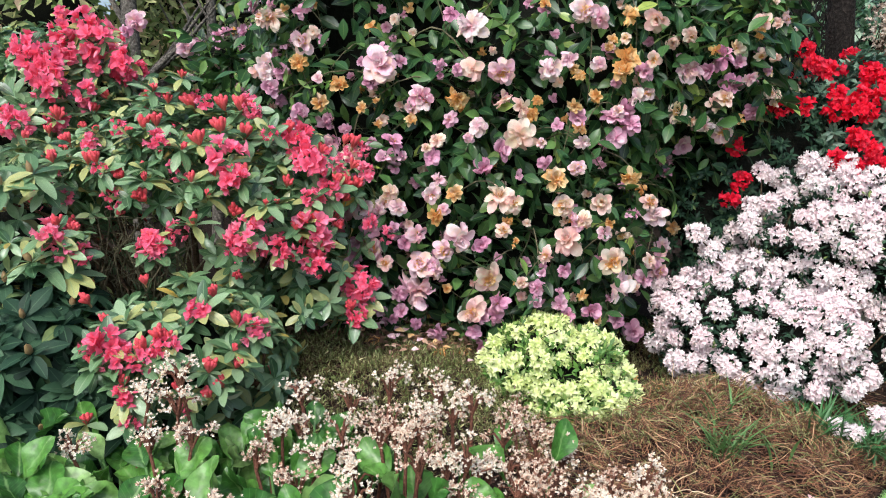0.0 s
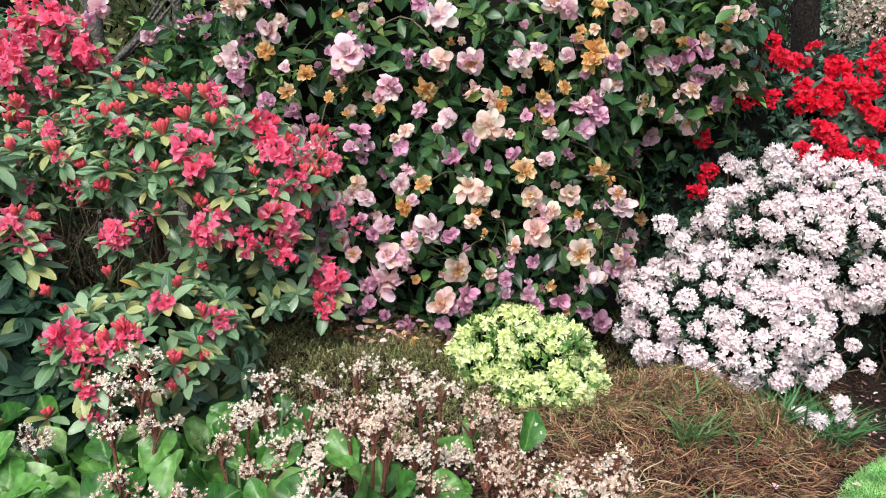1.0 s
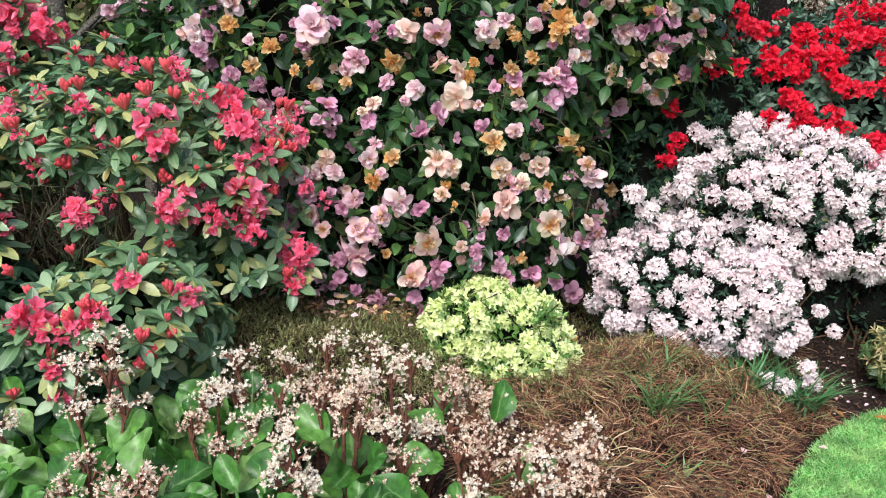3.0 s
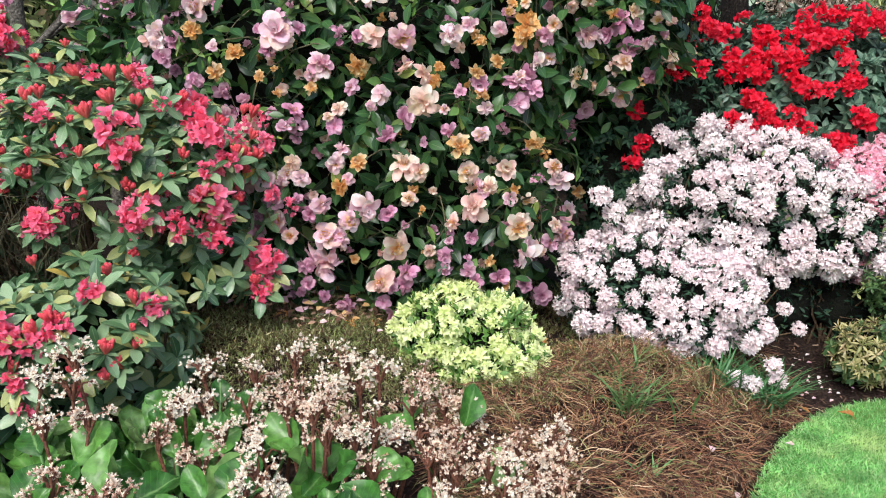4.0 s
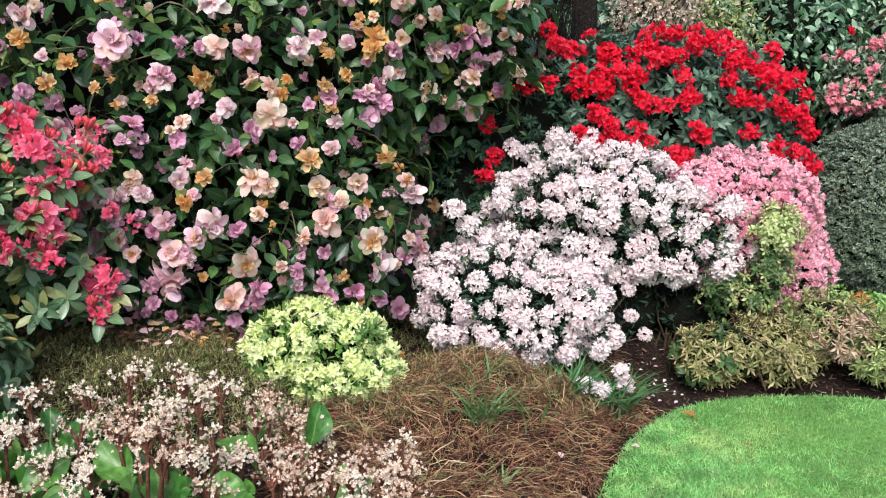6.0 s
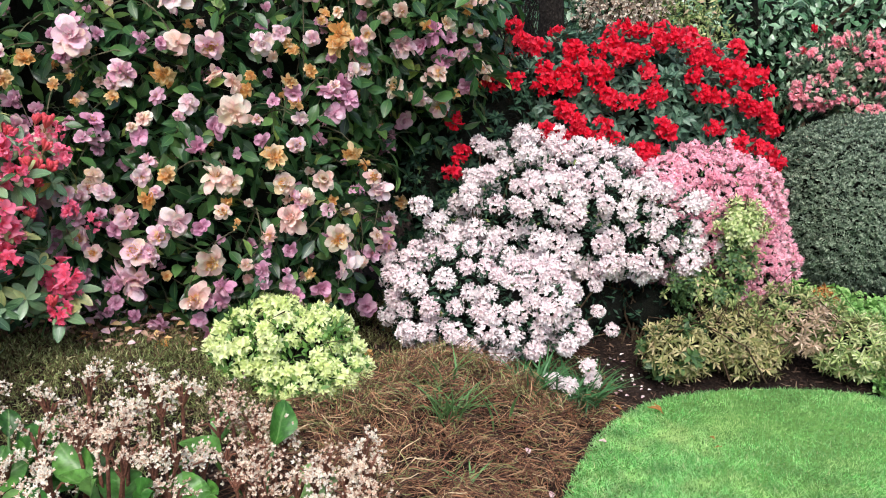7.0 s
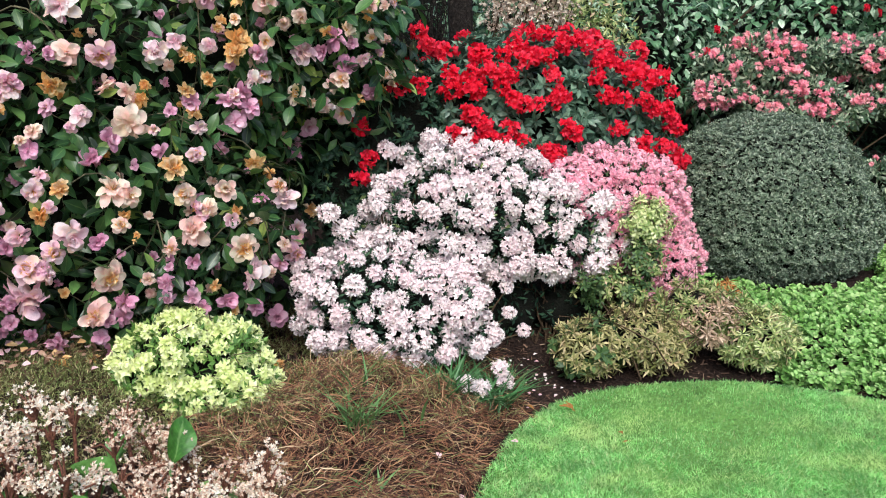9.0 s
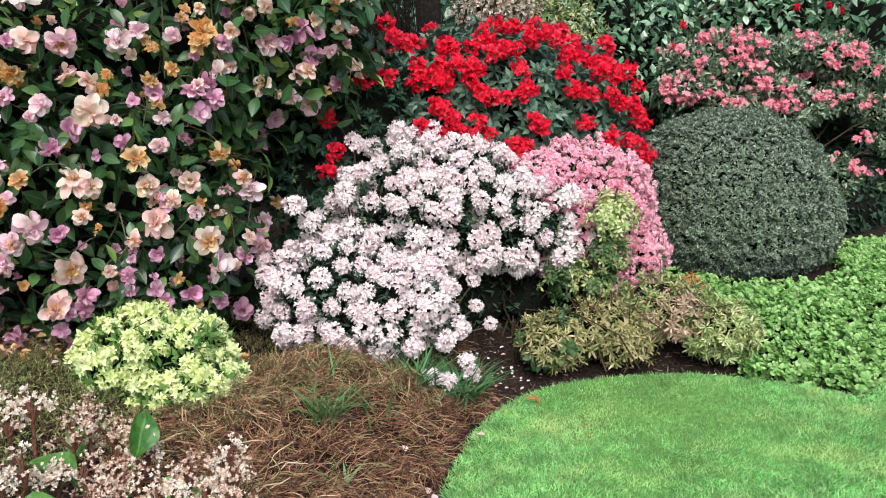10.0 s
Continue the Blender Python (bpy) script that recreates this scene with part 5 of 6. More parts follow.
def bergenia(x, y, leaves, heads):
    z0 = float(bed(x, y))
    ob = thing("bergenia", "bergenia with broad leathery green leaves" if not heads else "bergenia with broad green leaves and fading cream flower clusters", "plant", (x, y, z0), "bergenias at the front of the bed")
    for i in range(leaves):
        a = 2.4 * i + rng.uniform(0, 1)
        h = rng.uniform(0.05, 0.27)
        r = rng.uniform(0.03, 0.14)
        at = Vector((x + r * math.cos(a), y + r * math.sin(a), z0 + h))
        out = Vector((math.cos(a), math.sin(a), rng.uniform(0.1, 2.0)))
        m = poses(np.array([at]), np.array([out]), np.array([[rng.normal(0, 0.5), -0.6 + rng.normal(0, 0.3), 0.8]]), rng.uniform(0.085, 0.165))[0]
        part("leaf", berg_meshes[i % 3], ob, "", Matrix(m))
        part("leaf_stalk", as_mesh("leaf_stalk", tube([(x, y, z0 - 0.02), ((x + at.x) / 2, (y + at.y) / 2, z0 + h * 0.6), tuple(at)], [0.007, 0.006, 0.005], 6), M_STRAP), ob, "pale green stalk")
    for hx, hy, hz, mat in heads:
        top = np.array([hx, hy, hz + 0.01])
        foot = np.array([x + 0.5 * (hx - x), y + 0.5 * (hy - y), z0])
        mid = (foot + top) / 2 + np.array([rng.normal(0, 0.012), rng.normal(0, 0.012), 0.0])
        stalk = [tube([tuple(foot), tuple(mid), tuple(top - np.array([0, 0, 0.05]))], [0.0075, 0.0065, 0.0055], 6)]
        spots = []
        for j in range(9):
            d = unit(rng.normal(size=3) * np.array([1.3, 0.9, 0.5]) + np.array([0, 0, 0.15]))
            end = top + d * rng.uniform(0.014, 0.068)
            stalk.append(tube([tuple(top - np.array([0, 0, 0.06])), tuple((top + end) / 2 + np.array([0, 0, -0.005])), tuple(end)], [0.0048, 0.0038, 0.0025], 5))
            spots += [end + rng.normal(0, 0.01, 3) for _ in range(int(rng.integers(6, 14)))]
        spots = np.array(spots)
        part("flower_stalk", as_mesh("flower_stalk", join(stalk), M_STALK), ob, "reddish-brown branching stalk")
        part("inflorescence", as_mesh("inflorescence", scatter(floret, poses_z(spots, unit(spots - top + np.array([0, -0.03, 0.03])), rng.uniform(0.009, 0.017, len(spots)))), mat), ob, "cluster of small cream florets", kind="stuff")
    return ob


feet = [(-1.3, 2.4), (-1.05, 2.6), (-0.85, 2.4), (-0.7, 2.65), (-0.5, 2.42), (-0.28, 2.55), (-0.95, 2.08), (-0.65, 2.12), (-0.35, 2.12), (-0.08, 2.38), (0.08, 2.52), (0.3, 2.5), (0.5, 2.24), (-0.1, 2.05), (0.2, 2.15), (-1.4, 2.75), (-0.45, 2.75), (-1.15, 2.25)]
groups = {i: [] for i in range(len(feet))}
for heads, mat in ((CREAM_HEADS, M_BERG_FLOWER), (TAN_HEADS, M_BERG_FADED)):
    for hx, hy, hz in heads:
        groups[min(range(len(feet)), key=lambda i: (feet[i][0] - hx) ** 2 + (feet[i][1] - hy) ** 2)].append((hx, hy, hz, mat))
for i, (x, y) in enumerate(feet):
    bergenia(x, y, 23 if x < -0.3 else (14 if x < 0.15 and y < 2.45 else (0 if x > 0.4 else (6 if y < 2.3 else 3))), groups[i])

# ---- low heath, dry stems, tufts ----
def spread(count, x0, x1, y0, y1, keep):
    x, y = rng.uniform(x0, x1, count), rng.uniform(y0, y1, count)
    ok = keep(x, y)
    return x[ok], y[ok]


def straw_h(x, y):
    """The matted heap of dry stems: two soft humps."""
    clumps = 0.055 * np.sin(13 * x + 2 * np.sin(9 * y)) * np.sin(15 * y + 2 * np.sin(11 * x))
    return clumps + 0.12 * np.exp(-((x - 1.2) / 0.4) ** 2 - ((y - 3.25) / 0.33) ** 2) + 0.05 * np.exp(-((x - 0.9) / 0.3) ** 2 - ((y - 2.8) / 0.3) ** 2)


needle = blade(1, 1, 0.2, 0.36, 0, 0, 0.5, 0.3, 0.4)
sprig = join([moved(needle, Matrix.Translation((0, 0, 0.13 * i)) @ Matrix.Rotation(2.4 * i, 4, "Z") @ Matrix.Rotation(radians(50), 4, "X")) for i in range(6)])
x, y = spread(36000, -1.3, 1.7, 2.8, 5.0, lambda x, y: (y > 2.9 + 0.15 * np.sin(3 * x)) & ((x < 0.45 + 0.2 * np.sin(7 * y)) | (rng.random(len(x)) < np.where(x < 0.8, 0.4, np.where(y > 3.15, 0.55, 0.08)))) & (off_lawn(x, y) > 0.2))
P = np.stack([x, y, bed(x, y) + np.where(x > 0.4, straw_h(x, y), 0.0) + 0.05 * rng.random(len(x)) + 0.02 * np.sin(8 * x) * np.sin(9 * y)], 1)
tagged(new("heath", as_mesh("heath", scatter(sprig, poses_z(P, np.array([0, -0.1, 0.7]) + rng.normal(0, 0.5, P.shape), rng.uniform(0.03, 0.058, len(P)))), M_HEATH, False)), "low olive-green heath covering the bed", "ground cover", kind="stuff")


x, y = spread(29000, 0.25, 1.95, 2.15, 3.75, lambda x, y: (off_lawn(x, y) > 0.04) & (x > 0.3 + 0.25 * np.sin(4 * y)) & (np.hypot(x - 0.5, y - 3.6) > 0.3))
flow = 1.6 * np.sin(5.3 * x + 3 * np.sin(4 * y)) + 1.2 * np.sin(6.7 * y) + rng.normal(0, 0.8, len(x))
P = np.stack([x, y, bed(x, y) + straw_h(x, y) + 0.075 * rng.random(len(x)) ** 1.5], 1)
A = np.stack([np.cos(flow), np.sin(flow) - 0.3, rng.normal(0.2, 0.4, len(x))], 1)
thick = rng.random(len(P)) < 0.07
P[thick, 2] += 0.012


def stem(w, bend):
    """A bent dry stalk, one long."""
    pts, quads, uvs = blade(1, 4, w, 1.0, 0, 0.22, 0.5, 0.5, 0.6)
    pts[:, 0] += bend * np.sin(math.pi * pts[:, 1]) + 0.3 * bend * np.sin(7 * pts[:, 1])
    return pts, quads, uvs


BENDS = (0.14, -0.12, 0.05, -0.2)
def bent(w, mats):
    return join([scatter(stem(w, b), mats[k::4]) for k, b in enumerate(BENDS)])


M4 = poses(P, A, np.array([0, -0.5, 1.0]) + rng.normal(0, 0.4, P.shape), rng.uniform(0.035, 0.1, len(P)))
tagged(new("dry_stems", as_mesh("dry_stems", bent(0.042, M4[~thick]), M_STRAW, False)), "matted brown dry stems heaped on the bed", "dead stems", kind="stuff")
tagged(new("bleached_stems", as_mesh("bleached_stems", bent(0.042, M4[thick]), M_TAN, False)), "bleached tan stems lying over the brown heap", "dead stems", kind="stuff")
# Sheet below the stems, coloured near black for the shade between them.
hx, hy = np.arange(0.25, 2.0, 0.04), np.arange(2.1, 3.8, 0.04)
tagged(new("thatch", as_mesh("thatch", ground_grid(hx, hy, lambda X, Y: bed(X, Y) + straw_h(X, Y) * 0.7 - 0.01 + np.where(off_lawn(X, Y) < 0.03, -0.08, 0.0)), M_THATCH_SHADE)), "brown-black thatch sheet with the shade between stems in its colour", "thatch", kind="structure")


def tuft(x, y, count, length, width, lean, label, name="grass_tuft"):
    z0 = float(bed(x, y) + straw_h(x, y)) + (0.02 if name == "grass_tuft" else -0.01)
    ob = thing(name, label, "grass", (x, y, z0))
    for i in range(count):
        a = rng.uniform(0, 6.28)
        at = np.array([[x + rng.normal(0, 0.045), y + rng.normal(0, 0.03), z0]])
        d = np.array([[lean * math.cos(a), lean * math.sin(a), 1.0]])
        ln = length * rng.uniform(0.6, 1.15)
        me = as_mesh("grass_blade", blade(2, 6, width / ln, 1.0, 0.15, rng.uniform(0.1, 0.75), 0.35, 0.04, 0.5), M_BULB if name == "bulb_leaves" else M_STRAP)
        part("grass_blade", me, ob, "", Matrix(poses(at, d, np.array([[-math.cos(a) * 0.6 + rng.normal(0, 0.4), -math.sin(a) * 0.6 + rng.normal(0, 0.4), 0.8]]), ln)[0]))
    return ob


tuft(1.04, 3.02, 60, 0.24, 0.0075, 0.65, "bright green tuft of wild grass in the dry stems")
tuft(1.27, 3.02, 3, 0.2, 0.013, 0.15, "few tall green grass blades")
tuft(1.08, 3.2, 7, 0.26, 0.009, 0.4, "thin tall grass tuft by the azaleas")
tuft(0.97, 2.62, 8, 0.12, 0.01, 0.5, "short green sprout in the dry stems")
tuft(-0.42, 3.75, 5, 0.28, 0.012, 0.3, "tall upright green blades in the heath")
tuft(1.74, 3.34, 90, 0.26, 0.012, 0.65, "arching strappy bulb leaves under the white azalea", "bulb_leaves")
tuft(1.55, 3.36, 80, 0.24, 0.011, 0.65, "arching strappy bulb leaves beside dry stems", "bulb_leaves")
tuft(1.84, 3.46, 60, 0.24, 0.01, 0.75, "arching strappy bulb leaves at the soil path", "bulb_leaves")

# ---- ground cover at the right ----
cover_leaf = bloom([(3, 12, 1.0), (2, 40, 0.7)], blade(1, 3, 0.9, 0.8, 0.0, 0.12, 0.58, 0.4, 0.35, 0.0, 0.6), 97, 20)
x, y = spread(26000, 2.9, 6.6, 2.3, 5.2, lambda x, y: (off_lawn(x, y) > 0.02) & (x - 0.3 * (y - 3.0) > 3.15) & ((x < 5.0) | (y < 4.6)) & (np.hypot(x - 4.32, y - 4.5) > 0.66))
P = np.stack([x, y, bed(x, y) + rng.uniform(0.01, 0.11, len(x))], 1)
tagged(new("ground_cover", as_mesh("ground_cover", scatter(cover_leaf, poses_z(P, np.array([0, -0.25, 1.0]) + rng.normal(0, 0.4, P.shape), rng.uniform(0.02, 0.043, len(P)))), M_COVER)), "fresh green leafy ground cover with rounded leaves", "ground cover", kind="stuff")

# ---- background shrubs ----
CORAL = [(4.62, 5.5, 1.48, 0.25, 0.3, 0.14, 2.0), (4.95, 5.55, 1.59, 0.3, 0.3, 0.14, 2.0), (5.3, 5.6, 1.55, 0.28, 0.3, 0.15, 2.0), (5.7, 5.6, 1.55, 0.28, 0.3, 0.13, 2.0), (6.05, 5.5, 1.53, 0.3, 0.3, 0.18, 2.0),
         (6.4, 5.5, 1.42, 0.3, 0.3, 0.18, 2.0), (4.45, 5.35, 1.31, 0.22, 0.25, 0.09, 2.0), (4.76, 5.3, 1.21, 0.28, 0.25, 0.09, 2.0), (5.2, 5.25, 1.31, 0.22, 0.25, 0.11, 2.0), (5.48, 5.2, 1.15, 0.24, 0.25, 0.12, 2.0),
         (5.95, 5.3, 1.2, 0.26, 0.25, 0.12, 2.0), (6.35, 5.25, 1.1, 0.3, 0.25, 0.13, 2.0), (6.42, 5.15, 0.86, 0.22, 0.2, 0.1, 2.0), (5.62, 4.95, 0.64, 0.14, 0.2, 0.16, 2.0), (4.82, 5.1, 1.14, 0.2, 0.2, 0.08, 2.0), (5.12, 5.05, 1.08, 0.2, 0.2, 0.08, 2.0), (4.95, 5.4, 1.42, 0.24, 0.25, 0.1, 2.0)]
CORAL_HEADS = [
    (4.57, 1.68), (4.65, 1.70), (4.52, 1.64), (4.85, 1.72), (4.91, 1.67), (4.83, 1.66), (4.99, 1.66), (4.87, 1.58), (5.11, 1.60), (4.97, 1.60), (4.35, 1.58), (4.68, 1.62),
    (4.93, 1.50), (5.04, 1.44), (5.09, 1.46), (4.54, 1.48), (5.46, 1.69), (5.58, 1.63), (5.76, 1.60), (5.94, 1.58), (6.06, 1.60), (6.04, 1.53), (6.14, 1.47), (5.74, 1.51),
    (5.84, 1.46), (6.27, 1.40), (4.24, 1.38), (4.41, 1.40), (4.22, 1.30), (4.32, 1.29), (4.21, 1.25), (4.40, 1.22), (4.48, 1.23), (4.58, 1.24), (4.69, 1.24), (4.82, 1.19),
    (5.16, 1.32), (5.25, 1.33), (5.03, 1.28), (5.11, 1.26), (5.17, 1.22), (5.36, 1.30), (5.24, 1.15), (5.32, 1.15), (5.40, 1.17), (5.52, 1.14), (5.48, 1.03), (5.56, 1.04),
    (4.75, 1.08), (5.02, 1.08), (5.55, 1.38), (5.67, 1.40), (5.75, 1.22), (5.99, 1.21), (6.22, 1.13), (6.25, 0.89), (6.19, 0.87), (6.16, 0.63), (6.20, 0.59), (6.42, 0.59),
]
CORAL_POM = [cluster(pink_star, n, 1.3, 0.42, s, 0.24, 0.25) for n, s in ((8, 101), (6, 102))]
coral, coral_meshes = azalea("coral_azalea", "spreading azalea in tiers with salmon-coral flower clusters", "bush", CORAL, (5.2, 5.5, 0.12), CORAL_POM, M_CORAL, 150, (0.036, 0.06), 15500, 0.05, M_CORAL_LEAF, as_parts=200, rough=0.2, core_scale=0.6, gap=0.13, drift=-0.15, depth=(-0.06, 0.05), low=0.4, up=0.8)
for i, (x, z) in enumerate(CORAL_HEADS):
    x, y, z = onto(CORAL, x, z, 5.3)
    for j in range(5):
        at = (x + rng.normal(0, 0.04), y - 0.04 + rng.normal(0, 0.03), z + rng.normal(0, 0.022))
        part("flower_head", coral_meshes[(i + j) % 2], coral, "", turn_to((rng.normal(0, 0.3), -0.5, 0.8), rng.uniform(0.045, 0.072), at, rng.uniform(0, 6)))
# Near-black bodies and dark leaves stand in for the shaded hollow below the tiers.
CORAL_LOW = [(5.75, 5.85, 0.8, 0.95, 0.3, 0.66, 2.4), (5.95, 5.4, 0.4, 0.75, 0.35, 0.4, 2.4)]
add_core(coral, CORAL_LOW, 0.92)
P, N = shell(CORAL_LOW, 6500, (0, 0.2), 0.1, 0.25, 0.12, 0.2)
part("foliage", as_mesh("foliage", scatter(plain_leaf, leaf_poses(P, N, rng.uniform(0.05, 0.085, len(P)), 0.5)), M_DARK_SHADE_LEAF), coral, "lower leaves with deep shade put into their colour", kind="stuff")
BROAD = [(4.4, 7.0, 1.7, 1.7, 0.8, 0.85, 2.4), (3.3, 6.6, 1.0, 0.8, 0.6, 0.9, 2.2), (6.3, 6.6, 1.6, 0.9, 0.7, 0.9, 2.2), (3.85, 6.0, 0.7, 0.6, 0.4, 0.6, 2.2)]
broad = thing("broadleaf_shrub", "tall shrub with large shiny green leaves and few red blooms", "shrub", (4.4, 7.0, 0.15))
add_boughs(broad, (4.4, 7.0, 0.1), BROAD, 30, 0.04, 0.1, "brown limbs")
add_core(broad, BROAD, 0.6)
P, N = shell(BROAD, 11500, (0, 0.45), 0.08, 0.6, 0.2, 0.25)
part("foliage", as_mesh("foliage", scatter(blade(2, 3, 0.62, 1.0, 0.12, 0.25, 0.5, 0.06, 0.15, 0.0, 0.75), leaf_poses(P, N, rng.uniform(0.06, 0.105, len(P)), 0.25, 0.9, 1.6)), M_BROAD), broad, "large shiny leaves", kind="stuff")
for x, z in ((5.08, 1.8), (4.98, 1.62), (6.05, 1.95), (6.4, 1.97), (6.55, 1.93), (6.75, 1.7)):
    part("blossom", red_meshes[0], broad, "small red blossom", turn_to((0, -1, 0.1), 0.065, (x, front(BROAD, x, z) - 0.03, z)))


OLIVE = [(3.55, 5.9, 1.5, 0.5, 0.4, 0.75, 2.2)]
olive = thing("olive_shrub", "loose olive-green shrub behind the scarlet rhododendron", "shrub", (3.55, 5.9, 0.15))
add_boughs(olive, (3.55, 5.9, 0.1), OLIVE, 20, 0.02, 0.1, "thin pale stems")
P, N = shell(OLIVE, 5200, (0, 0.5), 0.1, 0.3, 0.3)
part("foliage", as_mesh("foliage", scatter(small_leaf, leaf_poses(P, N, rng.uniform(0.03, 0.06, len(P)), 0.0)), M_OLIVE_LEAF), olive, "small olive-yellow leaves", kind="stuff")


def trunk(x, y, r, top, lean, label, bark=M_GREY_BARK):
    ob = thing("tree", label, "tree", (x, y, 0.1))
    pts = [(x + lean * t * t + 0.04 * math.sin(5 * t), y, 0.05 + top * t) for t in np.linspace(0, 1, 9)]
    part("trunk", as_mesh("trunk", tube(pts, [r * (1 - 0.35 * t) for t in np.linspace(0, 1, 9)], 12), bark), ob, "rough bark")
    for i in range(9):
        t = rng.uniform(0.45, 0.95)
        p = np.array(pts[int(t * 8)])
        d = unit(rng.normal(size=3) + np.array([0, 0, 0.8]))
        part("limb", as_mesh("limb", tube([p, p + d * 0.4, p + d * 0.8 + np.array([0, 0, 0.1])], [r * 0.4, r * 0.25, r * 0.1], 6), bark), ob)
    crown = [(x + lean, y + 0.2, top + 0.6, 1.1, 0.9, 0.8, 2.0)]
    P, N = shell(crown, 1500, (0, 0.8), 0.15, 0.5, 1.0)
    part("crown", as_mesh("crown", scatter(small_leaf, leaf_poses(P, N, rng.uniform(0.06, 0.1, len(P)), 0.3)), M_HEDGE), ob, "small green leaves", kind="stuff")


trunk(-2.15, 6.0, 0.07, 2.9, 0.1, "slim garden tree with rough grey bark")
trunk(-1.7, 6.3, 0.045, 2.8, 0.15, "thin garden tree with dark bark")
trunk(-1.35, 5.9, 0.036, 2.6, -0.05, "thin grey-stemmed garden tree")
trunk(2.55, 5.75, 0.11, 3.0, 0.05, "dark-barked tree behind the rhododendrons", M_BARK)

TWIGGY = [(2.2, 5.35, 1.85, 0.36, 0.25, 0.55, 2.0)]
twiggy = thing("twiggy_shrub", "dark leafless shrub with fine drooping twigs behind the rhododendrons", "shrub", (2.3, 5.5, 0.12))
for shape in boughs((2.3, 5.5, 0.08), TWIGGY, 110, 0.009, 0.9, 0.25):
    part("branch", as_mesh("branch", shape, M_BARK), twiggy, "fine dark twig")

DRY = [(2.95, 5.45, 1.92, 0.34, 0.3, 0.34, 2.0)]
dry = thing("dry_shrub", "twiggy shrub with withered tan and cream blooms", "shrub", (2.9, 6.0, 0.15))
add_boughs(dry, (2.8, 6.0, 0.1), DRY, 60, 0.012, 0.1, "fine bare twigs")
P, N = shell(DRY, 1100, (0, 0.5), 0.1, 0.3, 0.5)
part("withered_mass", as_mesh("withered_mass", scatter(floret, poses_z(P, N, rng.uniform(0.02, 0.045, len(P)))), M_DRY), dry, "withered tan blooms", kind="stuff")

for i, (x, y, r, h, n) in enumerate(((-3.9, 7.2, 1.8, 3.3, 9500), (-2.0, 8.2, 1.7, 3.2, 11000), (1.0, 8.6, 1.9, 2.8, 3000), (4.0, 9.2, 1.9, 3.0, 3500), (7.2, 8.2, 1.8, 2.9, 6500), (8.1, 6.4, 1.7, 3.2, 7500), (9.0, 1.8, 1.6, 2.2, 3000), (-5.0, 3.8, 1.6, 2.0, 3000))):
    lob = [(x, y, h * 0.55, r, 1.0 if 2 < y and i not in (5, 6, 7) else r, h * 0.6, 2.6)]
    hedge = thing("evergreen_bush", "tall evergreen bush closing the garden behind", "bush", (x, y, 0.15), "evergreen bushes behind the bed")
    add_core(hedge, lob, 0.8 if i not in (0, 1, 4, 5) else 0.6)
    P, N = shell(lob, n, (0, 0.12), 0.06, 0.7, 0.15, 0.15)
    part("foliage", as_mesh("foliage", scatter(plain_leaf, leaf_poses(P, N, rng.uniform(0.08, 0.14, len(P)), 0.4)), M_OLIVE_LEAF if i < 2 else (M_BROAD if i in (4, 5) else M_HEDGE)), hedge, "light olive leaves" if i < 2 else ("shiny green leaves" if i in (4, 5) else "dull green leaves"), kind="stuff")

# ---- fallen petals, leaves and chips ----
loose = blade(3, 2, 0.8, 1.0, 0.2, 0.1, 0.6, 0.4, 0.2, 0.05)
petal_mesh, faded_mesh, pale_mesh = (as_mesh("fallen_petal", loose, m) for m in (M_CAM_PINK, M_CAM_FADED, M_WHITE))


leaf_mesh = as_mesh("fallen_leaf", blade(4, 5, 0.4, 1.0, 0.15, 0.12, 0.5, 0.08, 0.1, 0.12), M_RUST)


def fallen(name, me, label, x, y, size, z=None):
    m = poses(np.array([[x, y, (float(bed(x, y)) if z is None else z) + 0.02]]), rng.normal(size=(1, 3)) * np.array([1, 1, 0.15]), np.array([[0, -0.3, 1.0]]) + rng.normal(0, 0.2, (1, 3)), size)[0]
    ob = new(name, me)
    ob.matrix_world = Matrix(m)
    tagged(ob, label, "petal", "fallen petals on the ground")


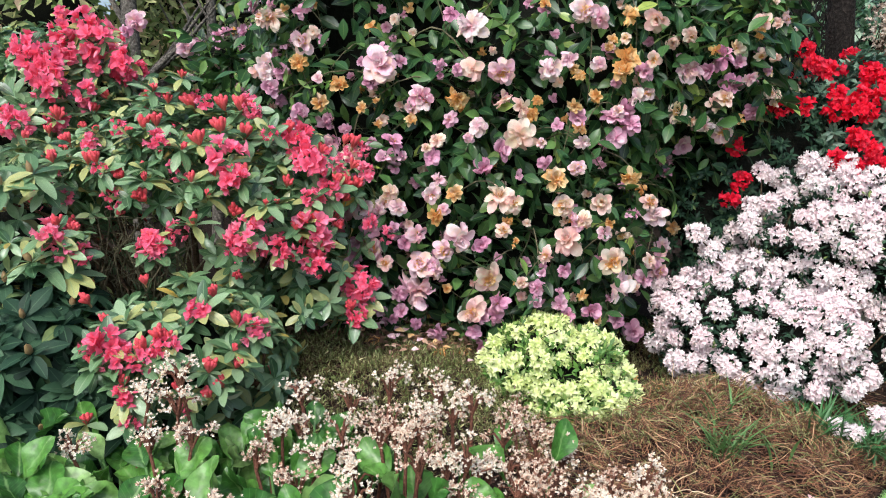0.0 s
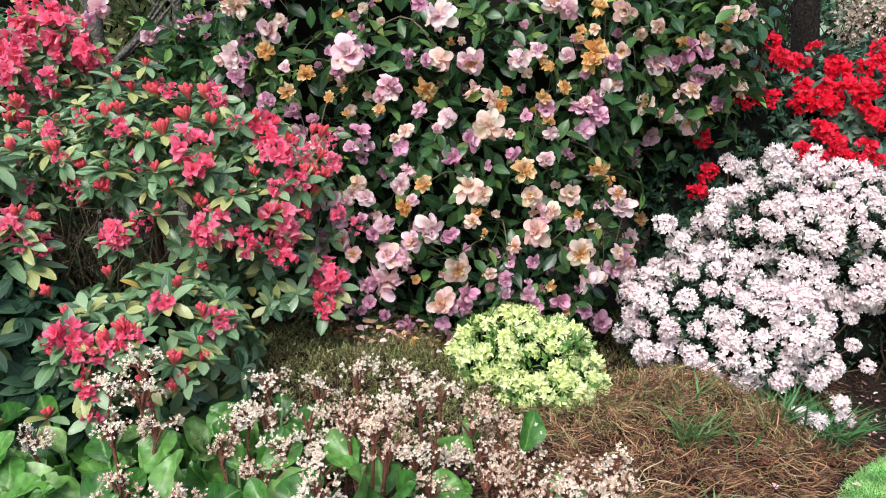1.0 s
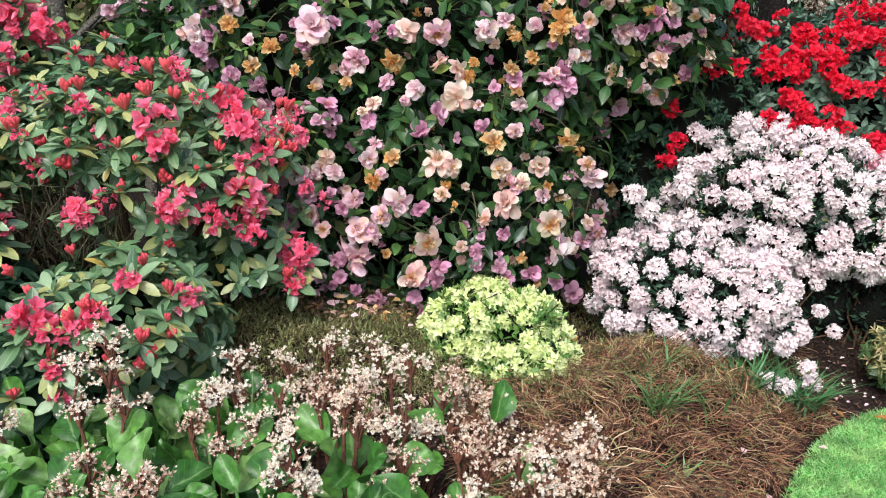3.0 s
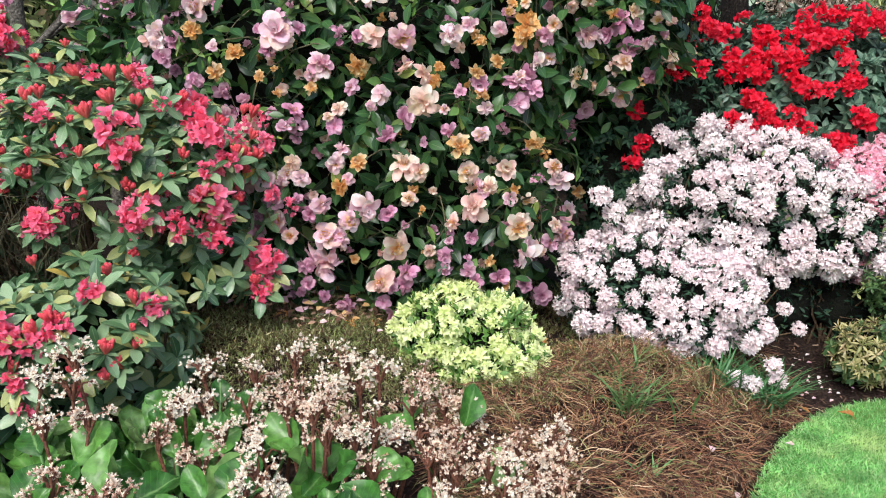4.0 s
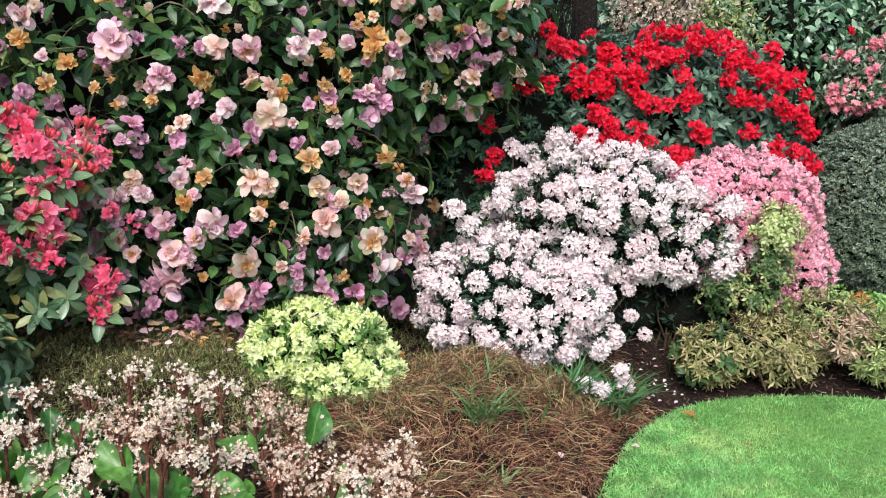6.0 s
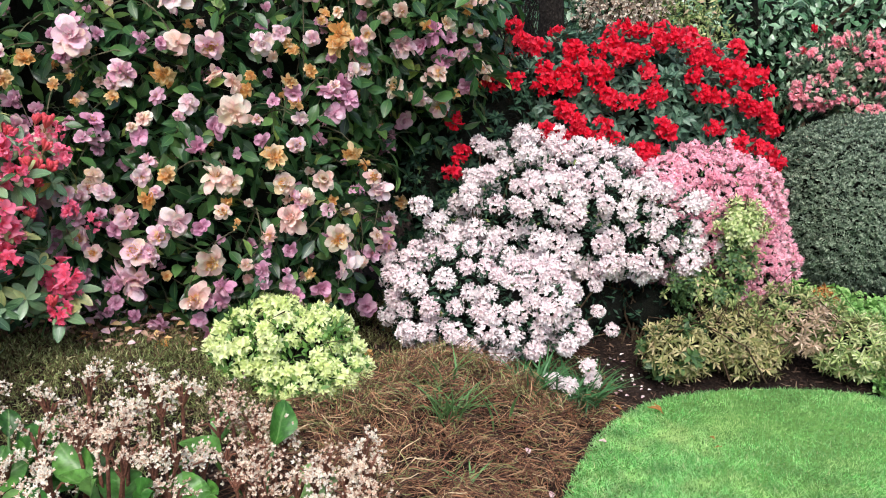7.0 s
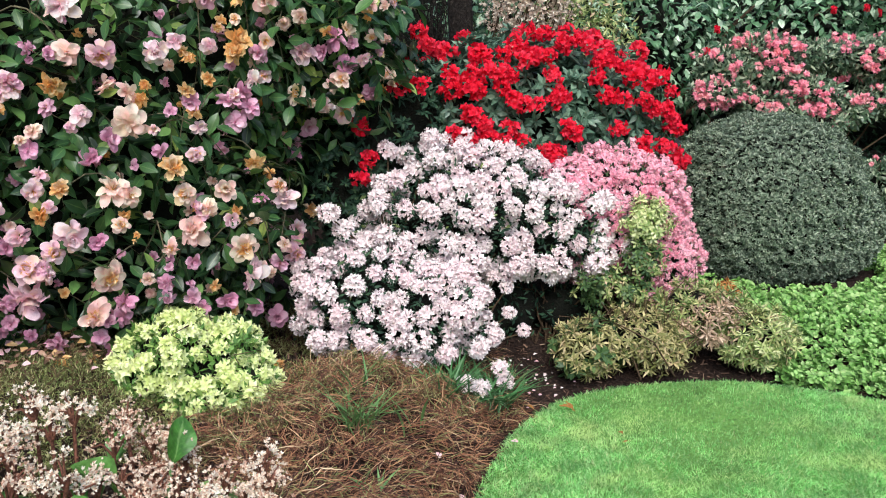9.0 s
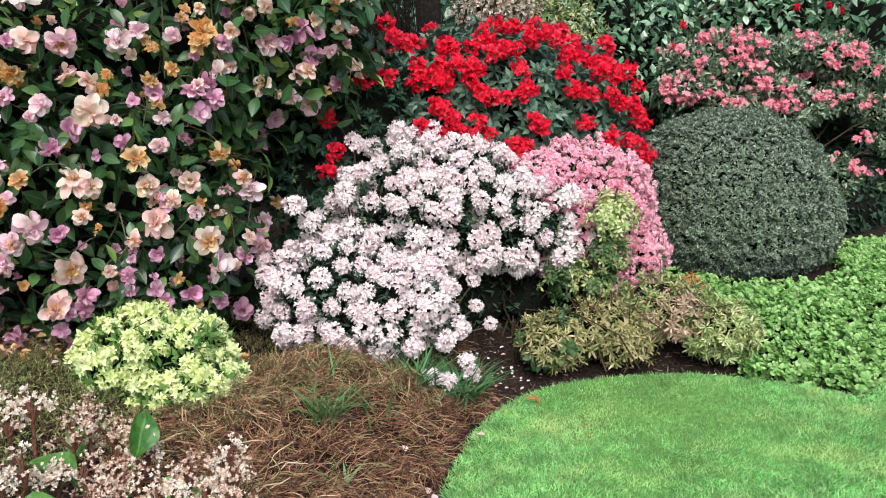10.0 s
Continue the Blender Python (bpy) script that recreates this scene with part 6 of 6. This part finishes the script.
for i in range(90):
    x, y = rng.uniform(-0.6, 0.35), 4.05 - abs(rng.normal(0, 0.2))
    fallen("fallen_petal", petal_mesh if rng.random() < 0.6 else faded_mesh, "pink camellia petal lying on the heath", x, y, rng.uniform(0.025, 0.05), float(bed(x, y)) + 0.07)
for x, y in ((-0.01, 3.65), (0.1, 3.78), (-0.31, 3.7), (0.9, 3.9), (1.0, 3.75), (0.86, 3.95)):
    fallen("fallen_blossom", as_mesh("fallen_blossom", FADED[0], M_CAM_FADED), "wilted orange blossom fallen on the bed", x, y, 0.07, float(bed(x, y)) + 0.02)
for x, y in ((1.71, 2.99), (1.31, 2.86), (1.31, 2.58), (1.33, 2.66)):
    fallen("fallen_petal", petal_mesh, "pink petal lying by the lawn edge", x, y, 0.035, float(bed(x, y)) + 0.04 + (max(float(straw_h(x, y)), 0.0) + 0.05 if y == 2.86 else 0.0))
for x, y, s in ((2.02, 3.22, 0.06), (2.07, 3.25, 0.06), (2.12, 2.85, 0.035), (2.07, 2.78, 0.03), (1.89, 3.28, 0.04)):
    fallen("fallen_leaf", leaf_mesh, "dry orange leaf lying on the lawn", x, y, s, 0.02)
for i in range(44):
    x, y = rng.uniform(1.85, 2.35), rng.uniform(3.3, 3.8)
    if off_lawn(x, y) > 0.03:
        fallen("fallen_petal", pale_mesh if rng.random() < 0.5 else petal_mesh, "pale petal lying on the dark soil", x, y, rng.uniform(0.012, 0.024))
x, y = spread(22000, -1.5, 4.0, 2.1, 4.6, lambda x, y: off_lawn(x, y) > 0.005)
P = np.stack([x, y, bed(x, y) + 0.004 + 0.012 * rng.random(len(x))], 1)
tagged(new("bark_mulch", as_mesh("bark_mulch", scatter(blade(1, 1, 0.35, 1.0, 0, 0, 0.5, 0.5, 0.6), poses(P, rng.normal(size=P.shape) * np.array([1, 1, 0.2]), np.array([0, 0, 1.0]) + rng.normal(0, 0.5, P.shape), rng.uniform(0.012, 0.045, len(P)))), M_CHIP, False)), "dark bark chips and leaf litter on the soil", "mulch", kind="stuff")
x, y = spread(420, -0.8, 0.15, 3.45, 4.05, lambda x, y: y > 3.62 + 0.12 * np.sin(9 * x))
P = np.stack([x, y, bed(x, y) + 0.05 + 0.03 * rng.random(len(x))], 1)
tagged(new("leaf_litter", as_mesh("leaf_litter", scatter(blade(2, 3, 0.45, 1.0, 0.3, 0.2, 0.5, 0.08, 0.1, 0.1), poses(P, rng.normal(size=P.shape) * np.array([1, 1, 0.25]), np.array([0, -0.3, 1.0]) + rng.normal(0, 0.4, P.shape), rng.uniform(0.025, 0.055, len(P)))), M_LITTER)), "curled brown and tan dead leaves lying on the heath", "leaf litter", kind="stuff")
